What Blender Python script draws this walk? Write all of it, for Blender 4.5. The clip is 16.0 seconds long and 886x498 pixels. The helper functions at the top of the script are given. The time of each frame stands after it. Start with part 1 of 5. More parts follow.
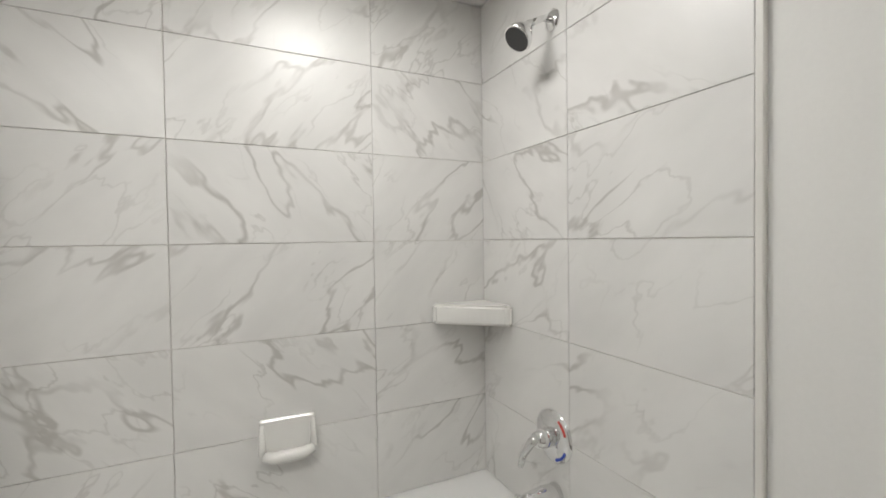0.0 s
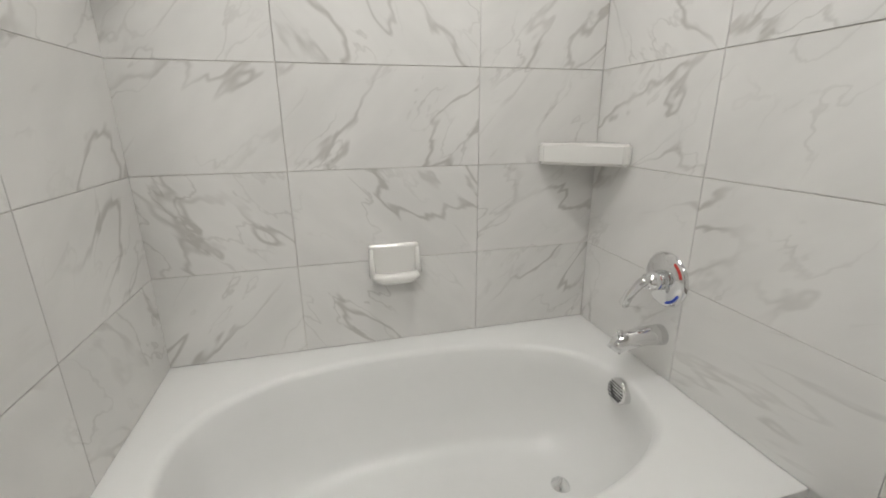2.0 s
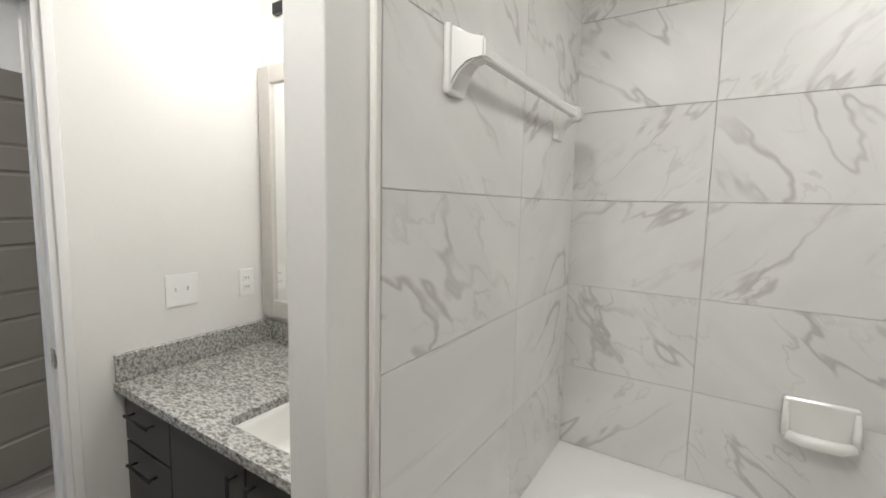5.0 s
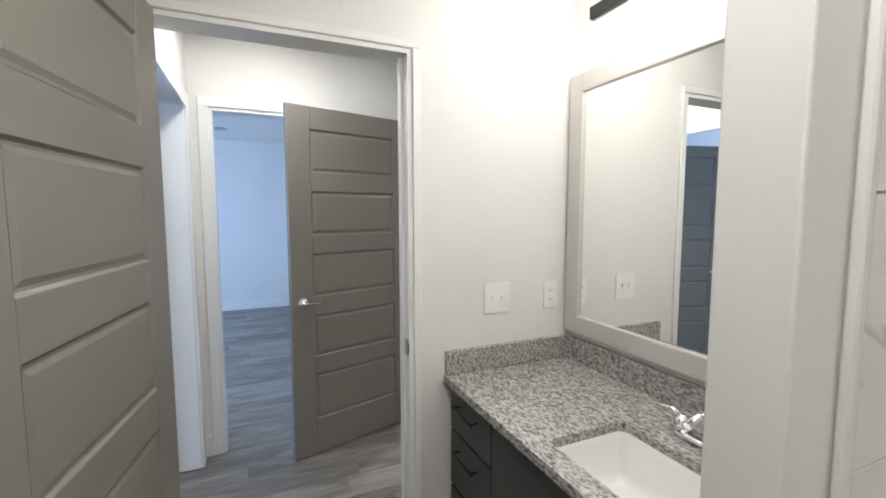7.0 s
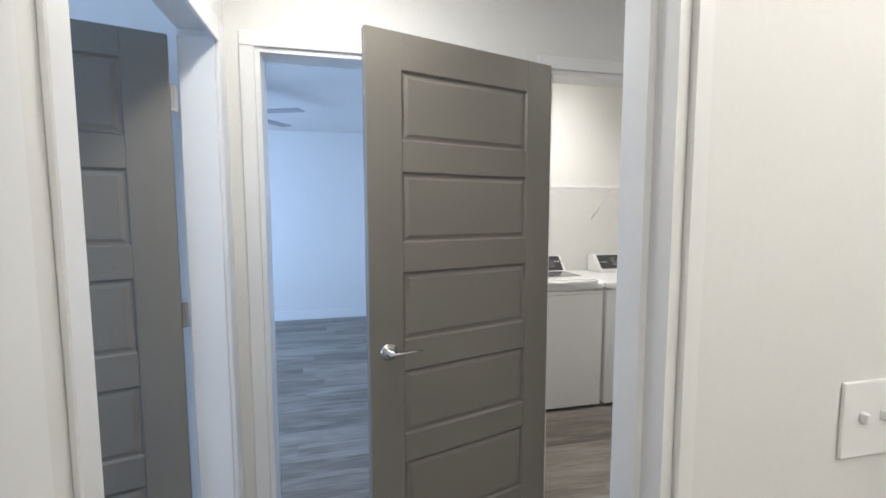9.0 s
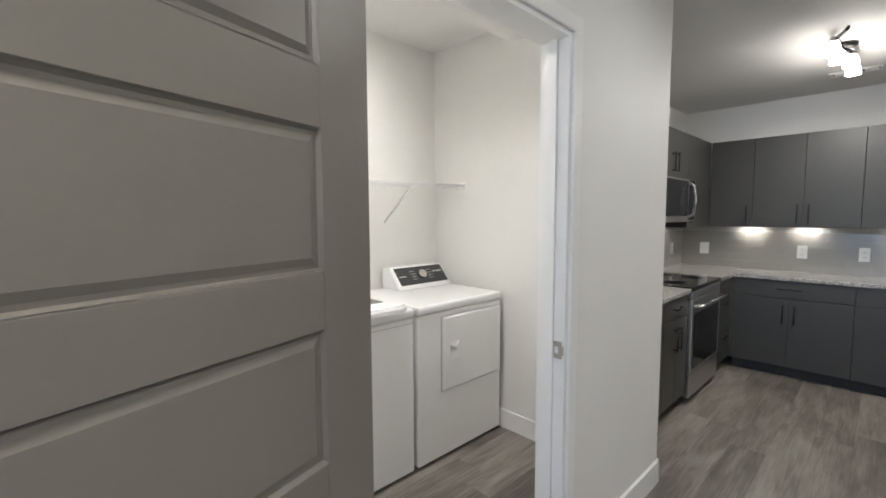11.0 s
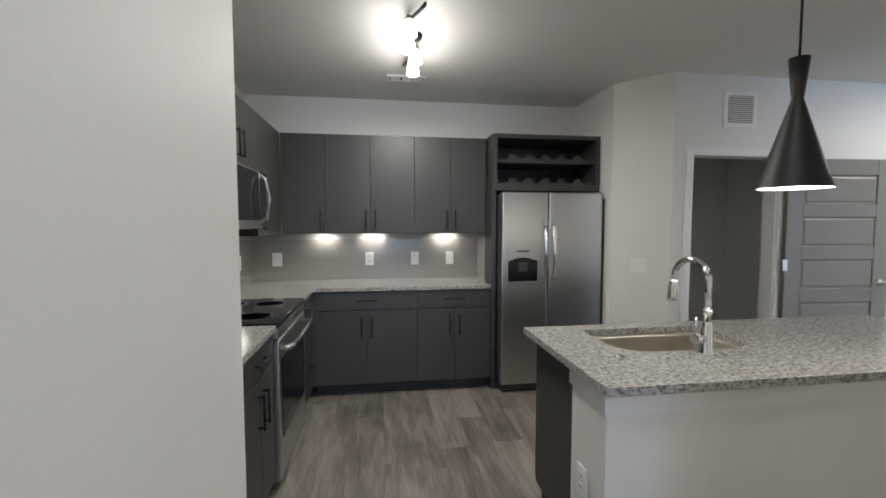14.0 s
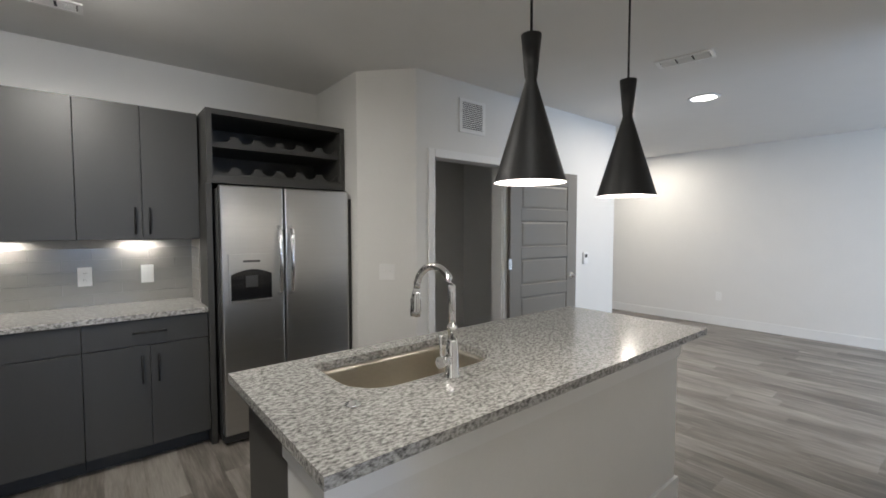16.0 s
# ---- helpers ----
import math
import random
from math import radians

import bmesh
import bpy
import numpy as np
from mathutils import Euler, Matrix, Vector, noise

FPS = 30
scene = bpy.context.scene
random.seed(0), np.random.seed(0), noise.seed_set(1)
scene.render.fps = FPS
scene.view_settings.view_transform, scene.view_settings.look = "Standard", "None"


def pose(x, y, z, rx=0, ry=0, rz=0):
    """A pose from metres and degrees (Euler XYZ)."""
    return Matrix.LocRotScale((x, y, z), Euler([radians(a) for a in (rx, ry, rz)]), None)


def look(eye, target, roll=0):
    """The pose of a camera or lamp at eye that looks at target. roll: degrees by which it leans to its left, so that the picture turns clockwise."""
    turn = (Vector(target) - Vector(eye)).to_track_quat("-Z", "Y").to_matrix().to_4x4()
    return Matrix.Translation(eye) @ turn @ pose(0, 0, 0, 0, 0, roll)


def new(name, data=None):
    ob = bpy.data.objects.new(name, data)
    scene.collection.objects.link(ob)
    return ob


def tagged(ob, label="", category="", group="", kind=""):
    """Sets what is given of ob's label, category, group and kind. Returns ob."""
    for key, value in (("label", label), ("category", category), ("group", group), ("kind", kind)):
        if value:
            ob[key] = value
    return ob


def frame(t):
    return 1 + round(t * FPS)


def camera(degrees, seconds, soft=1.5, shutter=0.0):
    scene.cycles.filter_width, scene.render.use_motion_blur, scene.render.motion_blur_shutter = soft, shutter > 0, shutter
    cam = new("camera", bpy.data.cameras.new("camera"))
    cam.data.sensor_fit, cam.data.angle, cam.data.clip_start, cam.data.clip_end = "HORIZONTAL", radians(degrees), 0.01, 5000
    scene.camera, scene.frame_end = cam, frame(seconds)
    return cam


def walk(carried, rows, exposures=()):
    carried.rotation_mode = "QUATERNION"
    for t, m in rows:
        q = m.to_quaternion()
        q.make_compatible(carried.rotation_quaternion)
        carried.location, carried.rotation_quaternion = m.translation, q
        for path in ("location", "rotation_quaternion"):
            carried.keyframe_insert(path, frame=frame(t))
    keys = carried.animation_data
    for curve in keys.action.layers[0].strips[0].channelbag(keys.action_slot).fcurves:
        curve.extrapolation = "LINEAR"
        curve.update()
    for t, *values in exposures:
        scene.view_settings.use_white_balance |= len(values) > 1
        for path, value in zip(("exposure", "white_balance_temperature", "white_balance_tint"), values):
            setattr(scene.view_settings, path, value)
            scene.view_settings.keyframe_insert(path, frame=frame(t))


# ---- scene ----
cam = camera(92.2, 16.0, soft=1.7)
PATH = [
    (0, (0.009, 0.038, 1.505), (0.872, 1.842, 1.462), -0.8),
    (0.5, (0.006, 0.112, 1.43), (0.698, 1.985, 1.322), -0.1),
    (1, (-0.002, 0.156, 1.324), (0.596, 2.044, 1.046), -0.2),
    (1.5, (-0.014, 0.166, 1.274), (0.519, 2.034, 0.799), -0.4),
    (2, (-0.053, 0.115, 1.335), (0.43, 1.967, 0.753), -0.4),
    (2.5, (-0.095, 0.043, 1.412), (0.289, 1.918, 0.83), -0.4),
    (3, (-0.149, 0.075, 1.446), (0.092, 1.984, 0.9), -0.2),
    (3.5, (-0.156, 0.052, 1.479), (-0.171, 2.017, 1.107), 0.2),
    (4, (-0.123, -0.008, 1.476), (-0.549, 1.928, 1.21), 0.6),
    (4.5, (-0.132, -0.041, 1.474), (-0.914, 1.786, 1.252), 0.9),
    (5, (-0.156, -0.076, 1.478), (-1.229, 1.599, 1.269), 1.2),
    (5.2, (-0.174, -0.091, 1.476), (-1.341, 1.521, 1.272), 1.3),
    (7.3, (-0.49, -0.152, 1.481), (-2.371, 0.506, 1.31), -0.2),
    (7.5, (-0.575, -0.146, 1.474), (-2.485, 0.423, 1.306), -0.2),
    (7.7, (-0.667, -0.113, 1.464), (-2.603, 0.364, 1.304), -0.1),
    (8, (-0.823, -0.083, 1.472), (-2.776, 0.314, 1.303), -0.1),
    (8.2, (-0.938, -0.081, 1.468), (-2.898, 0.279, 1.295), 0.0),
    (10.3, (-2.167, 0.094, 1.447), (-3.891, 1.095, 1.291), -0.1),
    (10.5, (-2.25, 0.136, 1.454), (-3.892, 1.266, 1.299), -0.0),
    (11, (-2.431, 0.314, 1.445), (-3.872, 1.692, 1.289), -0.2),
    (11.5, (-2.584, 0.558, 1.451), (-3.79, 2.145, 1.287), -0.1),
    (12, (-2.739, 0.776, 1.447), (-3.671, 2.539, 1.288), 0.1),
    (12.5, (-2.811, 0.975, 1.442), (-3.466, 2.859, 1.293), 0.1),
    (13, (-2.809, 1.223, 1.43), (-3.191, 3.182, 1.295), 0.0),
    (13.5, (-2.823, 1.412, 1.412), (-2.87, 3.408, 1.284), -0.0),
    (14, (-2.883, 1.545, 1.421), (-2.593, 3.52, 1.298), -0.0),
    (14.5, (-2.928, 1.642, 1.427), (-2.319, 3.543, 1.309), -0.0),
    (15, (-2.894, 1.728, 1.417), (-2.025, 3.525, 1.306), 0.0),
    (15.5, (-2.732, 1.848, 1.409), (-1.666, 3.537, 1.306), 0.1),
    (16, (-2.51, 1.984, 1.402), (-1.246, 3.53, 1.304), 0.0),
]
EXPOSURES = [(0, 0.06), (4, 0.08), (5.2, 0.08), (7.3, 0.1), (8.2, 0.08), (10.3, 0.27), (12, 0.2), (13, 0.17), (16, 0.22)]
walk(cam, [(t, look(eye, target, roll)) for t, eye, target, roll in PATH], EXPOSURES)

# ---- world and lights ----
world = bpy.data.worlds.new("world")
scene.world = world
world.use_nodes = True
wn = world.node_tree
sky = wn.nodes.new("ShaderNodeTexSky")
sky.sky_type, sky.sun_disc, sky.sun_elevation, sky.sun_rotation = "NISHITA", False, radians(35), radians(200)
wn.links.new(sky.outputs[0], wn.nodes["Background"].inputs[0])
wn.nodes["Background"].inputs[1].default_value = 0.08


def lamp(name, kind, at, watts, colour=(1, 0.93, 0.84), size=0.1, size_y=None, target=None):
    d = bpy.data.lights.new(name, kind)
    d.energy, d.color = watts, colour
    if kind == "AREA":
        d.size = size
        if size_y:
            d.shape, d.size_y = "RECTANGLE", size_y
        else:
            d.shape = "DISK"
    else:
        d.shadow_soft_size = size
    ob = new(name, d)
    ob.matrix_world = look(at, target) if target else Matrix.Translation(at)
    return ob


BLUE = (0.52, 0.71, 1.0)
WARM = (1.0, 0.982, 0.95)
lamp("tub_ceiling_lamp", "AREA", (0.27, 0.98, 2.44), 7.2, WARM, 0.34)
for lx in (-1.58, -1.30, -1.02):
    lamp("vanity_lamp", "POINT", (lx, 0.92, 2.26), 4.0, WARM, 0.1)
# unseen lamp, added to brighten the wing wall end and the bathroom door
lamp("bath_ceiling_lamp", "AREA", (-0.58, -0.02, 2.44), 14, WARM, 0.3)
lamp("laundry_lamp", "AREA", (-3.95, 1.72, 2.63), 42, WARM, 0.4)
lamp("hall_lamp", "AREA", (-2.6, -0.05, 2.515), 11.5, WARM, 0.25)
# unseen lamp, added to lift the island half wall and the hall wall
lamp("passage_lamp", "AREA", (-2.4, 2.1, 2.515), 4.8, WARM, 0.25)
for sx, sy in ((-2.725, 3.86), (-2.715, 4.07), (-2.66, 4.24), (-2.66, 4.45)):
    lamp("kitchen_spot_bulb", "POINT", (sx, sy, 2.36), 1.9, (1, 0.965, 0.91), 0.03)
    lamp("kitchen_spot_beam", "AREA", (sx, sy, 2.395), 5.0, (1, 0.965, 0.91), 0.075)
for ux in (-3.38, -2.95, -2.28):
    lamp("under_cabinet_lamp", "AREA", (ux, 5.49, 1.322), 0.9, (1, 0.96, 0.89), 0.18, 0.02, (ux, 5.501, 0))
lamp("under_cabinet_lamp", "AREA", (-3.93, 4.9, 1.312), 0.6, (1, 0.94, 0.85), 0.04, 0.3, (-3.93, 4.901, 0))
for px in (-1.5, -0.95):
    lamp("pendant_bulb", "POINT", (px, 2.81, 1.54), 5.0, (1, 0.94, 0.86), 0.03)
# the third, at (1.65, 1.2), is an added fill out of view
for rx, ry in ((1.65, 3.47), (3.65, 5.1), (1.65, 1.2)):
    lamp("recessed_bulb", "AREA", (rx, ry, 2.52), 19, (1, 0.92, 0.82), 0.15)
lamp("living_window_light", "AREA", (2.3, -1.45, 1.4), 105, BLUE, 3.0, 1.8, (2.3, 1.0, 1.2))
lamp("bedroom_window_light", "AREA", (-5.4, -2.95, 1.4), 100, (0.42, 0.62, 1.0), 2.0, 1.5, (-5.4, 0.0, 1.2))
lamp("second_bedroom_window_light", "AREA", (-2.4, -3.55, 1.4), 85, (0.42, 0.62, 1.0), 1.8, 1.5, (-2.4, 0.0, 1.2))


# ---- materials ----
def mat(name, colour, rough=0.5, metal=0.0, grain=0.0, scale=40.0, bump=0.0, stretch=(1, 1, 1), emit=0.0, coat=0.0, vary=0.0, ratio=25):
    m = bpy.data.materials.new(name)
    m.use_nodes = True
    n, l = m.node_tree.nodes, m.node_tree.links
    b = n["Principled BSDF"]
    b.inputs["Base Color"].default_value = (*colour, 1)
    b.inputs["Roughness"].default_value, b.inputs["Metallic"].default_value = rough, metal
    b.inputs["Coat Weight"].default_value = coat
    if emit:
        b.inputs["Emission Color"].default_value, b.inputs["Emission Strength"].default_value = (*colour, 1), emit
    if grain or bump:
        tc, mp = n.new("ShaderNodeTexCoord"), n.new("ShaderNodeMapping")
        mp.inputs["Scale"].default_value = stretch
        l.new(tc.outputs["Object"], mp.inputs["Vector"])
        fine, broad = n.new("ShaderNodeTexNoise"), n.new("ShaderNodeTexNoise")
        fine.inputs["Scale"].default_value, fine.inputs["Detail"].default_value = scale, 5
        broad.inputs["Scale"].default_value, broad.inputs["Detail"].default_value = scale / ratio, 3
        l.new(mp.outputs[0], fine.inputs["Vector"])
        l.new(mp.outputs[0], broad.inputs["Vector"])
        add = n.new("ShaderNodeMath")
        l.new(fine.outputs[0], add.inputs[0])
        l.new(broad.outputs[0], add.inputs[1])
        last = add
        if vary:
            oi, k = n.new("ShaderNodeObjectInfo"), n.new("ShaderNodeMath")
            k.operation = "MULTIPLY_ADD"
            k.inputs[1].default_value = vary
            l.new(oi.outputs["Random"], k.inputs[0])
            l.new(add.outputs[0], k.inputs[2])
            last = k
        rm = n.new("ShaderNodeMapRange")
        rm.inputs[1].default_value, rm.inputs[2].default_value = 0.6, 1.4 + vary
        rm.inputs[3].default_value, rm.inputs[4].default_value = 1 - grain, 1 + grain
        l.new(last.outputs[0], rm.inputs[0])
        mul = n.new("ShaderNodeVectorMath")
        mul.operation = "SCALE"
        mul.inputs[0].default_value = colour
        l.new(rm.outputs[0], mul.inputs["Scale"])
        l.new(mul.outputs[0], b.inputs["Base Color"])
        if bump:
            bp = n.new("ShaderNodeBump")
            bp.inputs["Strength"].default_value, bp.inputs["Distance"].default_value = bump, 0.002
            l.new(fine.outputs[0], bp.inputs["Height"])
            l.new(bp.outputs[0], b.inputs["Normal"])
    return m


def marble_material():
    m = mat("marble_tile", (0.75, 0.74, 0.72), 0.33)
    n, l = m.node_tree.nodes, m.node_tree.links
    b = n["Principled BSDF"]
    tc, oi = n.new("ShaderNodeTexCoord"), n.new("ShaderNodeObjectInfo")
    off = n.new("ShaderNodeVectorMath")
    off.operation = "MULTIPLY_ADD"
    off.inputs[1].default_value = (1, 1, 1)
    sc = n.new("ShaderNodeVectorMath")
    sc.operation = "SCALE"
    sc.inputs[0].default_value = (37, 53, 41)
    l.new(oi.outputs["Random"], sc.inputs["Scale"])
    l.new(tc.outputs["Object"], off.inputs[0])
    l.new(sc.outputs[0], off.inputs[2])
    side = n.new("ShaderNodeMath")
    side.operation = "PINGPONG"
    side.inputs[1].default_value = 0.13
    l.new(oi.outputs["Random"], side.inputs[0])
    lean = n.new("ShaderNodeMapRange")
    lean.inputs[1].default_value, lean.inputs[2].default_value = 0.035, 0.05
    lean.inputs[3].default_value, lean.inputs[4].default_value = -1.0, 1.0
    l.new(side.outputs[0], lean.inputs[0])
    flip = n.new("ShaderNodeCombineXYZ")
    flip.inputs[2].default_value = 1
    l.new(lean.outputs[0], flip.inputs[0])
    l.new(lean.outputs[0], flip.inputs[1])
    handed = n.new("ShaderNodeVectorMath")
    handed.operation = "MULTIPLY"
    l.new(off.outputs[0], handed.inputs[0])
    l.new(flip.outputs[0], handed.inputs[1])
    turn = n.new("ShaderNodeMapping")
    turn.inputs["Rotation"].default_value = (radians(38), radians(40), radians(0))
    l.new(handed.outputs[0], turn.inputs["Vector"])
    rot = n.new("ShaderNodeMapping")
    rot.inputs["Scale"].default_value = (0.8, 0.8, 2.4)
    l.new(turn.outputs[0], rot.inputs["Vector"])

    def veins(scale, width, detail, distortion):
        nz = n.new("ShaderNodeTexNoise")
        nz.inputs["Scale"].default_value, nz.inputs["Detail"].default_value = scale, detail
        nz.inputs["Distortion"].default_value = distortion
        l.new(rot.outputs[0], nz.inputs["Vector"])
        d = n.new("ShaderNodeMath")
        d.operation = "SUBTRACT"
        d.inputs[1].default_value = 0.5
        l.new(nz.outputs[0], d.inputs[0])
        a = n.new("ShaderNodeMath")
        a.operation = "ABSOLUTE"
        l.new(d.outputs[0], a.inputs[0])
        r = n.new("ShaderNodeMapRange")
        r.interpolation_type = "SMOOTHSTEP"
        r.inputs[1].default_value, r.inputs[2].default_value = 0.0, width
        r.inputs[3].default_value, r.inputs[4].default_value = 1.0, 0.0
        l.new(a.outputs[0], r.inputs[0])
        return r

    def times(a, c):
        k = n.new("ShaderNodeMath")
        k.operation = "MULTIPLY"
        l.new(a.outputs[0], k.inputs[0])
        l.new(c.outputs[0], k.inputs[1])
        return k

    def mask(scale, low, high):
        nz = n.new("ShaderNodeTexNoise")
        nz.inputs["Scale"].default_value = scale
        l.new(off.outputs[0], nz.inputs["Vector"])
        r = n.new("ShaderNodeMapRange")
        r.inputs[1].default_value, r.inputs[2].default_value = low, high
        l.new(nz.outputs[0], r.inputs[0])
        return r

    big = times(veins(1.7, 0.018, 4, 0.2), mask(2.6, 0.40, 0.60))
    small = times(veins(3.4, 0.016, 4, 0.15), mask(3.4, 0.42, 0.64))
    k = n.new("ShaderNodeMath")
    k.operation = "MULTIPLY_ADD"
    k.inputs[1].default_value = 0.6
    l.new(small.outputs[0], k.inputs[0])
    l.new(big.outputs[0], k.inputs[2])
    k.use_clamp = True
    mix = n.new("ShaderNodeMix")
    mix.data_type = "RGBA"
    mix.inputs["A"].default_value, mix.inputs["B"].default_value = (0.76, 0.75, 0.73, 1), (0.53, 0.515, 0.49, 1)
    l.new(k.outputs[0], mix.inputs["Factor"])
    cloud = n.new("ShaderNodeTexNoise")
    cloud.inputs["Scale"].default_value, cloud.inputs["Detail"].default_value = 3.2, 4
    l.new(rot.outputs[0], cloud.inputs["Vector"])
    soft = n.new("ShaderNodeMapRange")
    soft.inputs[1].default_value, soft.inputs[2].default_value = 0.35, 0.65
    soft.inputs[3].default_value, soft.inputs[4].default_value = 0.93, 1.02
    l.new(cloud.outputs[0], soft.inputs[0])
    tone = n.new("ShaderNodeVectorMath")
    tone.operation = "SCALE"
    l.new(mix.outputs["Result"], tone.inputs[0])
    l.new(soft.outputs[0], tone.inputs["Scale"])
    l.new(tone.outputs[0], b.inputs["Base Color"])
    return m


def granite_material():
    m = mat("granite", (0.5, 0.5, 0.48), 0.16)
    n, l = m.node_tree.nodes, m.node_tree.links
    tc, mp = n.new("ShaderNodeTexCoord"), n.new("ShaderNodeMapping")
    mp.inputs["Scale"].default_value, mp.inputs["Rotation"].default_value = (1.0, 1.9, 1.5), (0, 0, radians(12))
    l.new(tc.outputs["Object"], mp.inputs["Vector"])
    nz = n.new("ShaderNodeTexNoise")
    nz.inputs["Scale"].default_value, nz.inputs["Detail"].default_value, nz.inputs["Roughness"].default_value = 60, 6, 0.68
    l.new(mp.outputs[0], nz.inputs["Vector"])
    cr = n.new("ShaderNodeValToRGB")
    e = cr.color_ramp.elements
    e[0].position, e[0].color = 0.27, (0.045, 0.044, 0.042, 1)
    e[1].position, e[1].color = 0.68, (0.58, 0.57, 0.54, 1)
    for p, c in ((0.37, (0.13, 0.126, 0.118, 1)), (0.45, (0.23, 0.225, 0.215, 1)), (0.53, (0.40, 0.39, 0.37, 1))):
        e.new(p).color = c
    l.new(nz.outputs[0], cr.inputs[0])
    l.new(cr.outputs[0], n["Principled BSDF"].inputs["Base Color"])
    return m


def plank_material(per_island=False):
    """Grey-brown wood-look vinyl, its grain along y, another board on every plank."""
    m = mat("vinyl_plank", (0.2, 0.18, 0.16), 0.40)
    n, l = m.node_tree.nodes, m.node_tree.links
    b = n["Principled BSDF"]
    if per_island:
        rnd = n.new("ShaderNodeNewGeometry").outputs["Random Per Island"]
    else:
        rnd = n.new("ShaderNodeObjectInfo").outputs["Random"]
    tc = n.new("ShaderNodeTexCoord")
    far = n.new("ShaderNodeVectorMath")
    far.operation = "SCALE"
    far.inputs[0].default_value = (61, 83, 29)
    l.new(rnd, far.inputs["Scale"])
    at = n.new("ShaderNodeVectorMath")
    l.new(tc.outputs["Object"], at.inputs[0])
    l.new(far.outputs[0], at.inputs[1])

    def grain(scale, stretch, detail, rough, twist):
        mp, nz = n.new("ShaderNodeMapping"), n.new("ShaderNodeTexNoise")
        mp.inputs["Scale"].default_value = stretch
        nz.inputs["Scale"].default_value, nz.inputs["Detail"].default_value = scale, detail
        nz.inputs["Roughness"].default_value, nz.inputs["Distortion"].default_value = rough, twist
        l.new(at.outputs[0], mp.inputs["Vector"])
        l.new(mp.outputs[0], nz.inputs["Vector"])
        return nz

    def mix_in(a, amount, base):
        k = n.new("ShaderNodeMath")
        k.operation = "MULTIPLY_ADD"
        k.inputs[1].default_value = amount
        l.new(a, k.inputs[0])
        if base is None:
            k.inputs[2].default_value = 0
        else:
            l.new(base, k.inputs[2])
        return k.outputs[0]

    patch = grain(1.5, (5.5, 1.1, 1), 3, 0.5, 0.6)
    fine = grain(9.0, (9, 0.55, 1), 6, 0.62, 0.3)
    v = mix_in(patch.outputs[0], 0.52, None)
    v = mix_in(fine.outputs[0], 0.36, v)
    v = mix_in(rnd, 0.12, v)
    cr = n.new("ShaderNodeValToRGB")
    e = cr.color_ramp.elements
    e[0].position, e[0].color = 0.34, (0.085, 0.073, 0.063, 1)
    e[1].position, e[1].color = 0.70, (0.34, 0.315, 0.285, 1)
    e.new(0.47).color = (0.165, 0.147, 0.128, 1)
    e.new(0.56).color = (0.245, 0.222, 0.197, 1)
    l.new(v, cr.inputs[0])
    l.new(cr.outputs[0], b.inputs["Base Color"])
    bp = n.new("ShaderNodeBump")
    bp.inputs["Strength"].default_value, bp.inputs["Distance"].default_value = 0.08, 0.002
    l.new(fine.outputs[0], bp.inputs["Height"])
    l.new(bp.outputs[0], b.inputs["Normal"])
    return m


MARBLE, GRANITE, PLANK = marble_material(), granite_material(), plank_material()
GROUT = mat("grout", (0.68, 0.66, 0.62), 0.9, 0, 0.1, 60)
WALL = mat("wall_paint", (0.76, 0.75, 0.725), 0.62, 0, 0.02, 90, 0.12)
CEIL = mat("ceiling_paint", (0.74, 0.73, 0.71), 0.8, 0, 0.02, 120, 0.2)
TRIM = mat("trim_paint", (0.80, 0.795, 0.78), 0.35, 0, 0.015, 30, 0.05)
DOOR = mat("taupe_door_paint", (0.215, 0.198, 0.175), 0.36, 0, 0.03, 60, 0.08)
CAB = mat("charcoal_laminate", (0.048, 0.047, 0.044), 0.42, 0, 0.06, 30, 0.05, (6, 6, 1))
CABIN = mat("cabinet_interior", (0.045, 0.046, 0.047), 0.6, 0, 0.08, 30)
TOE = mat("toe_kick", (0.03, 0.032, 0.034), 0.6, 0, 0.1, 30)
BLACK = mat("matt_black_metal", (0.015, 0.015, 0.015), 0.45, 0.3, 0.1, 60)
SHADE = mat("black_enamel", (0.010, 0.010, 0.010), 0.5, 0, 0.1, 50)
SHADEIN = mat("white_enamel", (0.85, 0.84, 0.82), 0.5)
STEEL = mat("brushed_steel", (0.58, 0.575, 0.56), 0.30, 1.0, 0.04, 60, 0.03, (1, 1, 30))
SINKM = mat("sink_steel", (0.55, 0.51, 0.44), 0.34, 1.0, 0.06, 60, 0.05, (1, 20, 1))
CHROME = mat("chrome", (0.80, 0.80, 0.80), 0.07, 1.0)
NICKEL = mat("satin_nickel", (0.62, 0.60, 0.57), 0.25, 1.0, 0.05, 50)
FRAME = mat("silver_frame", (0.60, 0.575, 0.54), 0.38, 0.2, 0.06, 40, 0.04)
ACRYL = mat("white_acrylic", (0.80, 0.80, 0.785), 0.30, 0, 0.01, 20, coat=0.08)
EDGE = mat("tile_edge", (0.74, 0.72, 0.68), 0.4, 0, 0.02, 40)
CERAM = mat("white_ceramic", (0.80, 0.79, 0.76), 0.10, 0, 0.01, 20, coat=0.4)
APPL = mat("white_appliance_enamel", (0.82, 0.82, 0.815), 0.22, 0, 0.012, 30)
PANEL = mat("dark_control_panel", (0.035, 0.035, 0.037), 0.3, 0, 0.05, 40)
GLASSB = mat("black_glass", (0.012, 0.012, 0.013), 0.06, 0, 0.02, 20)
SMOKE = mat("smoked_glass", (0.13, 0.13, 0.125), 0.08, 0, 0.02, 20)
PLAST = mat("white_plastic", (0.84, 0.835, 0.82), 0.35, 0, 0.01, 30)
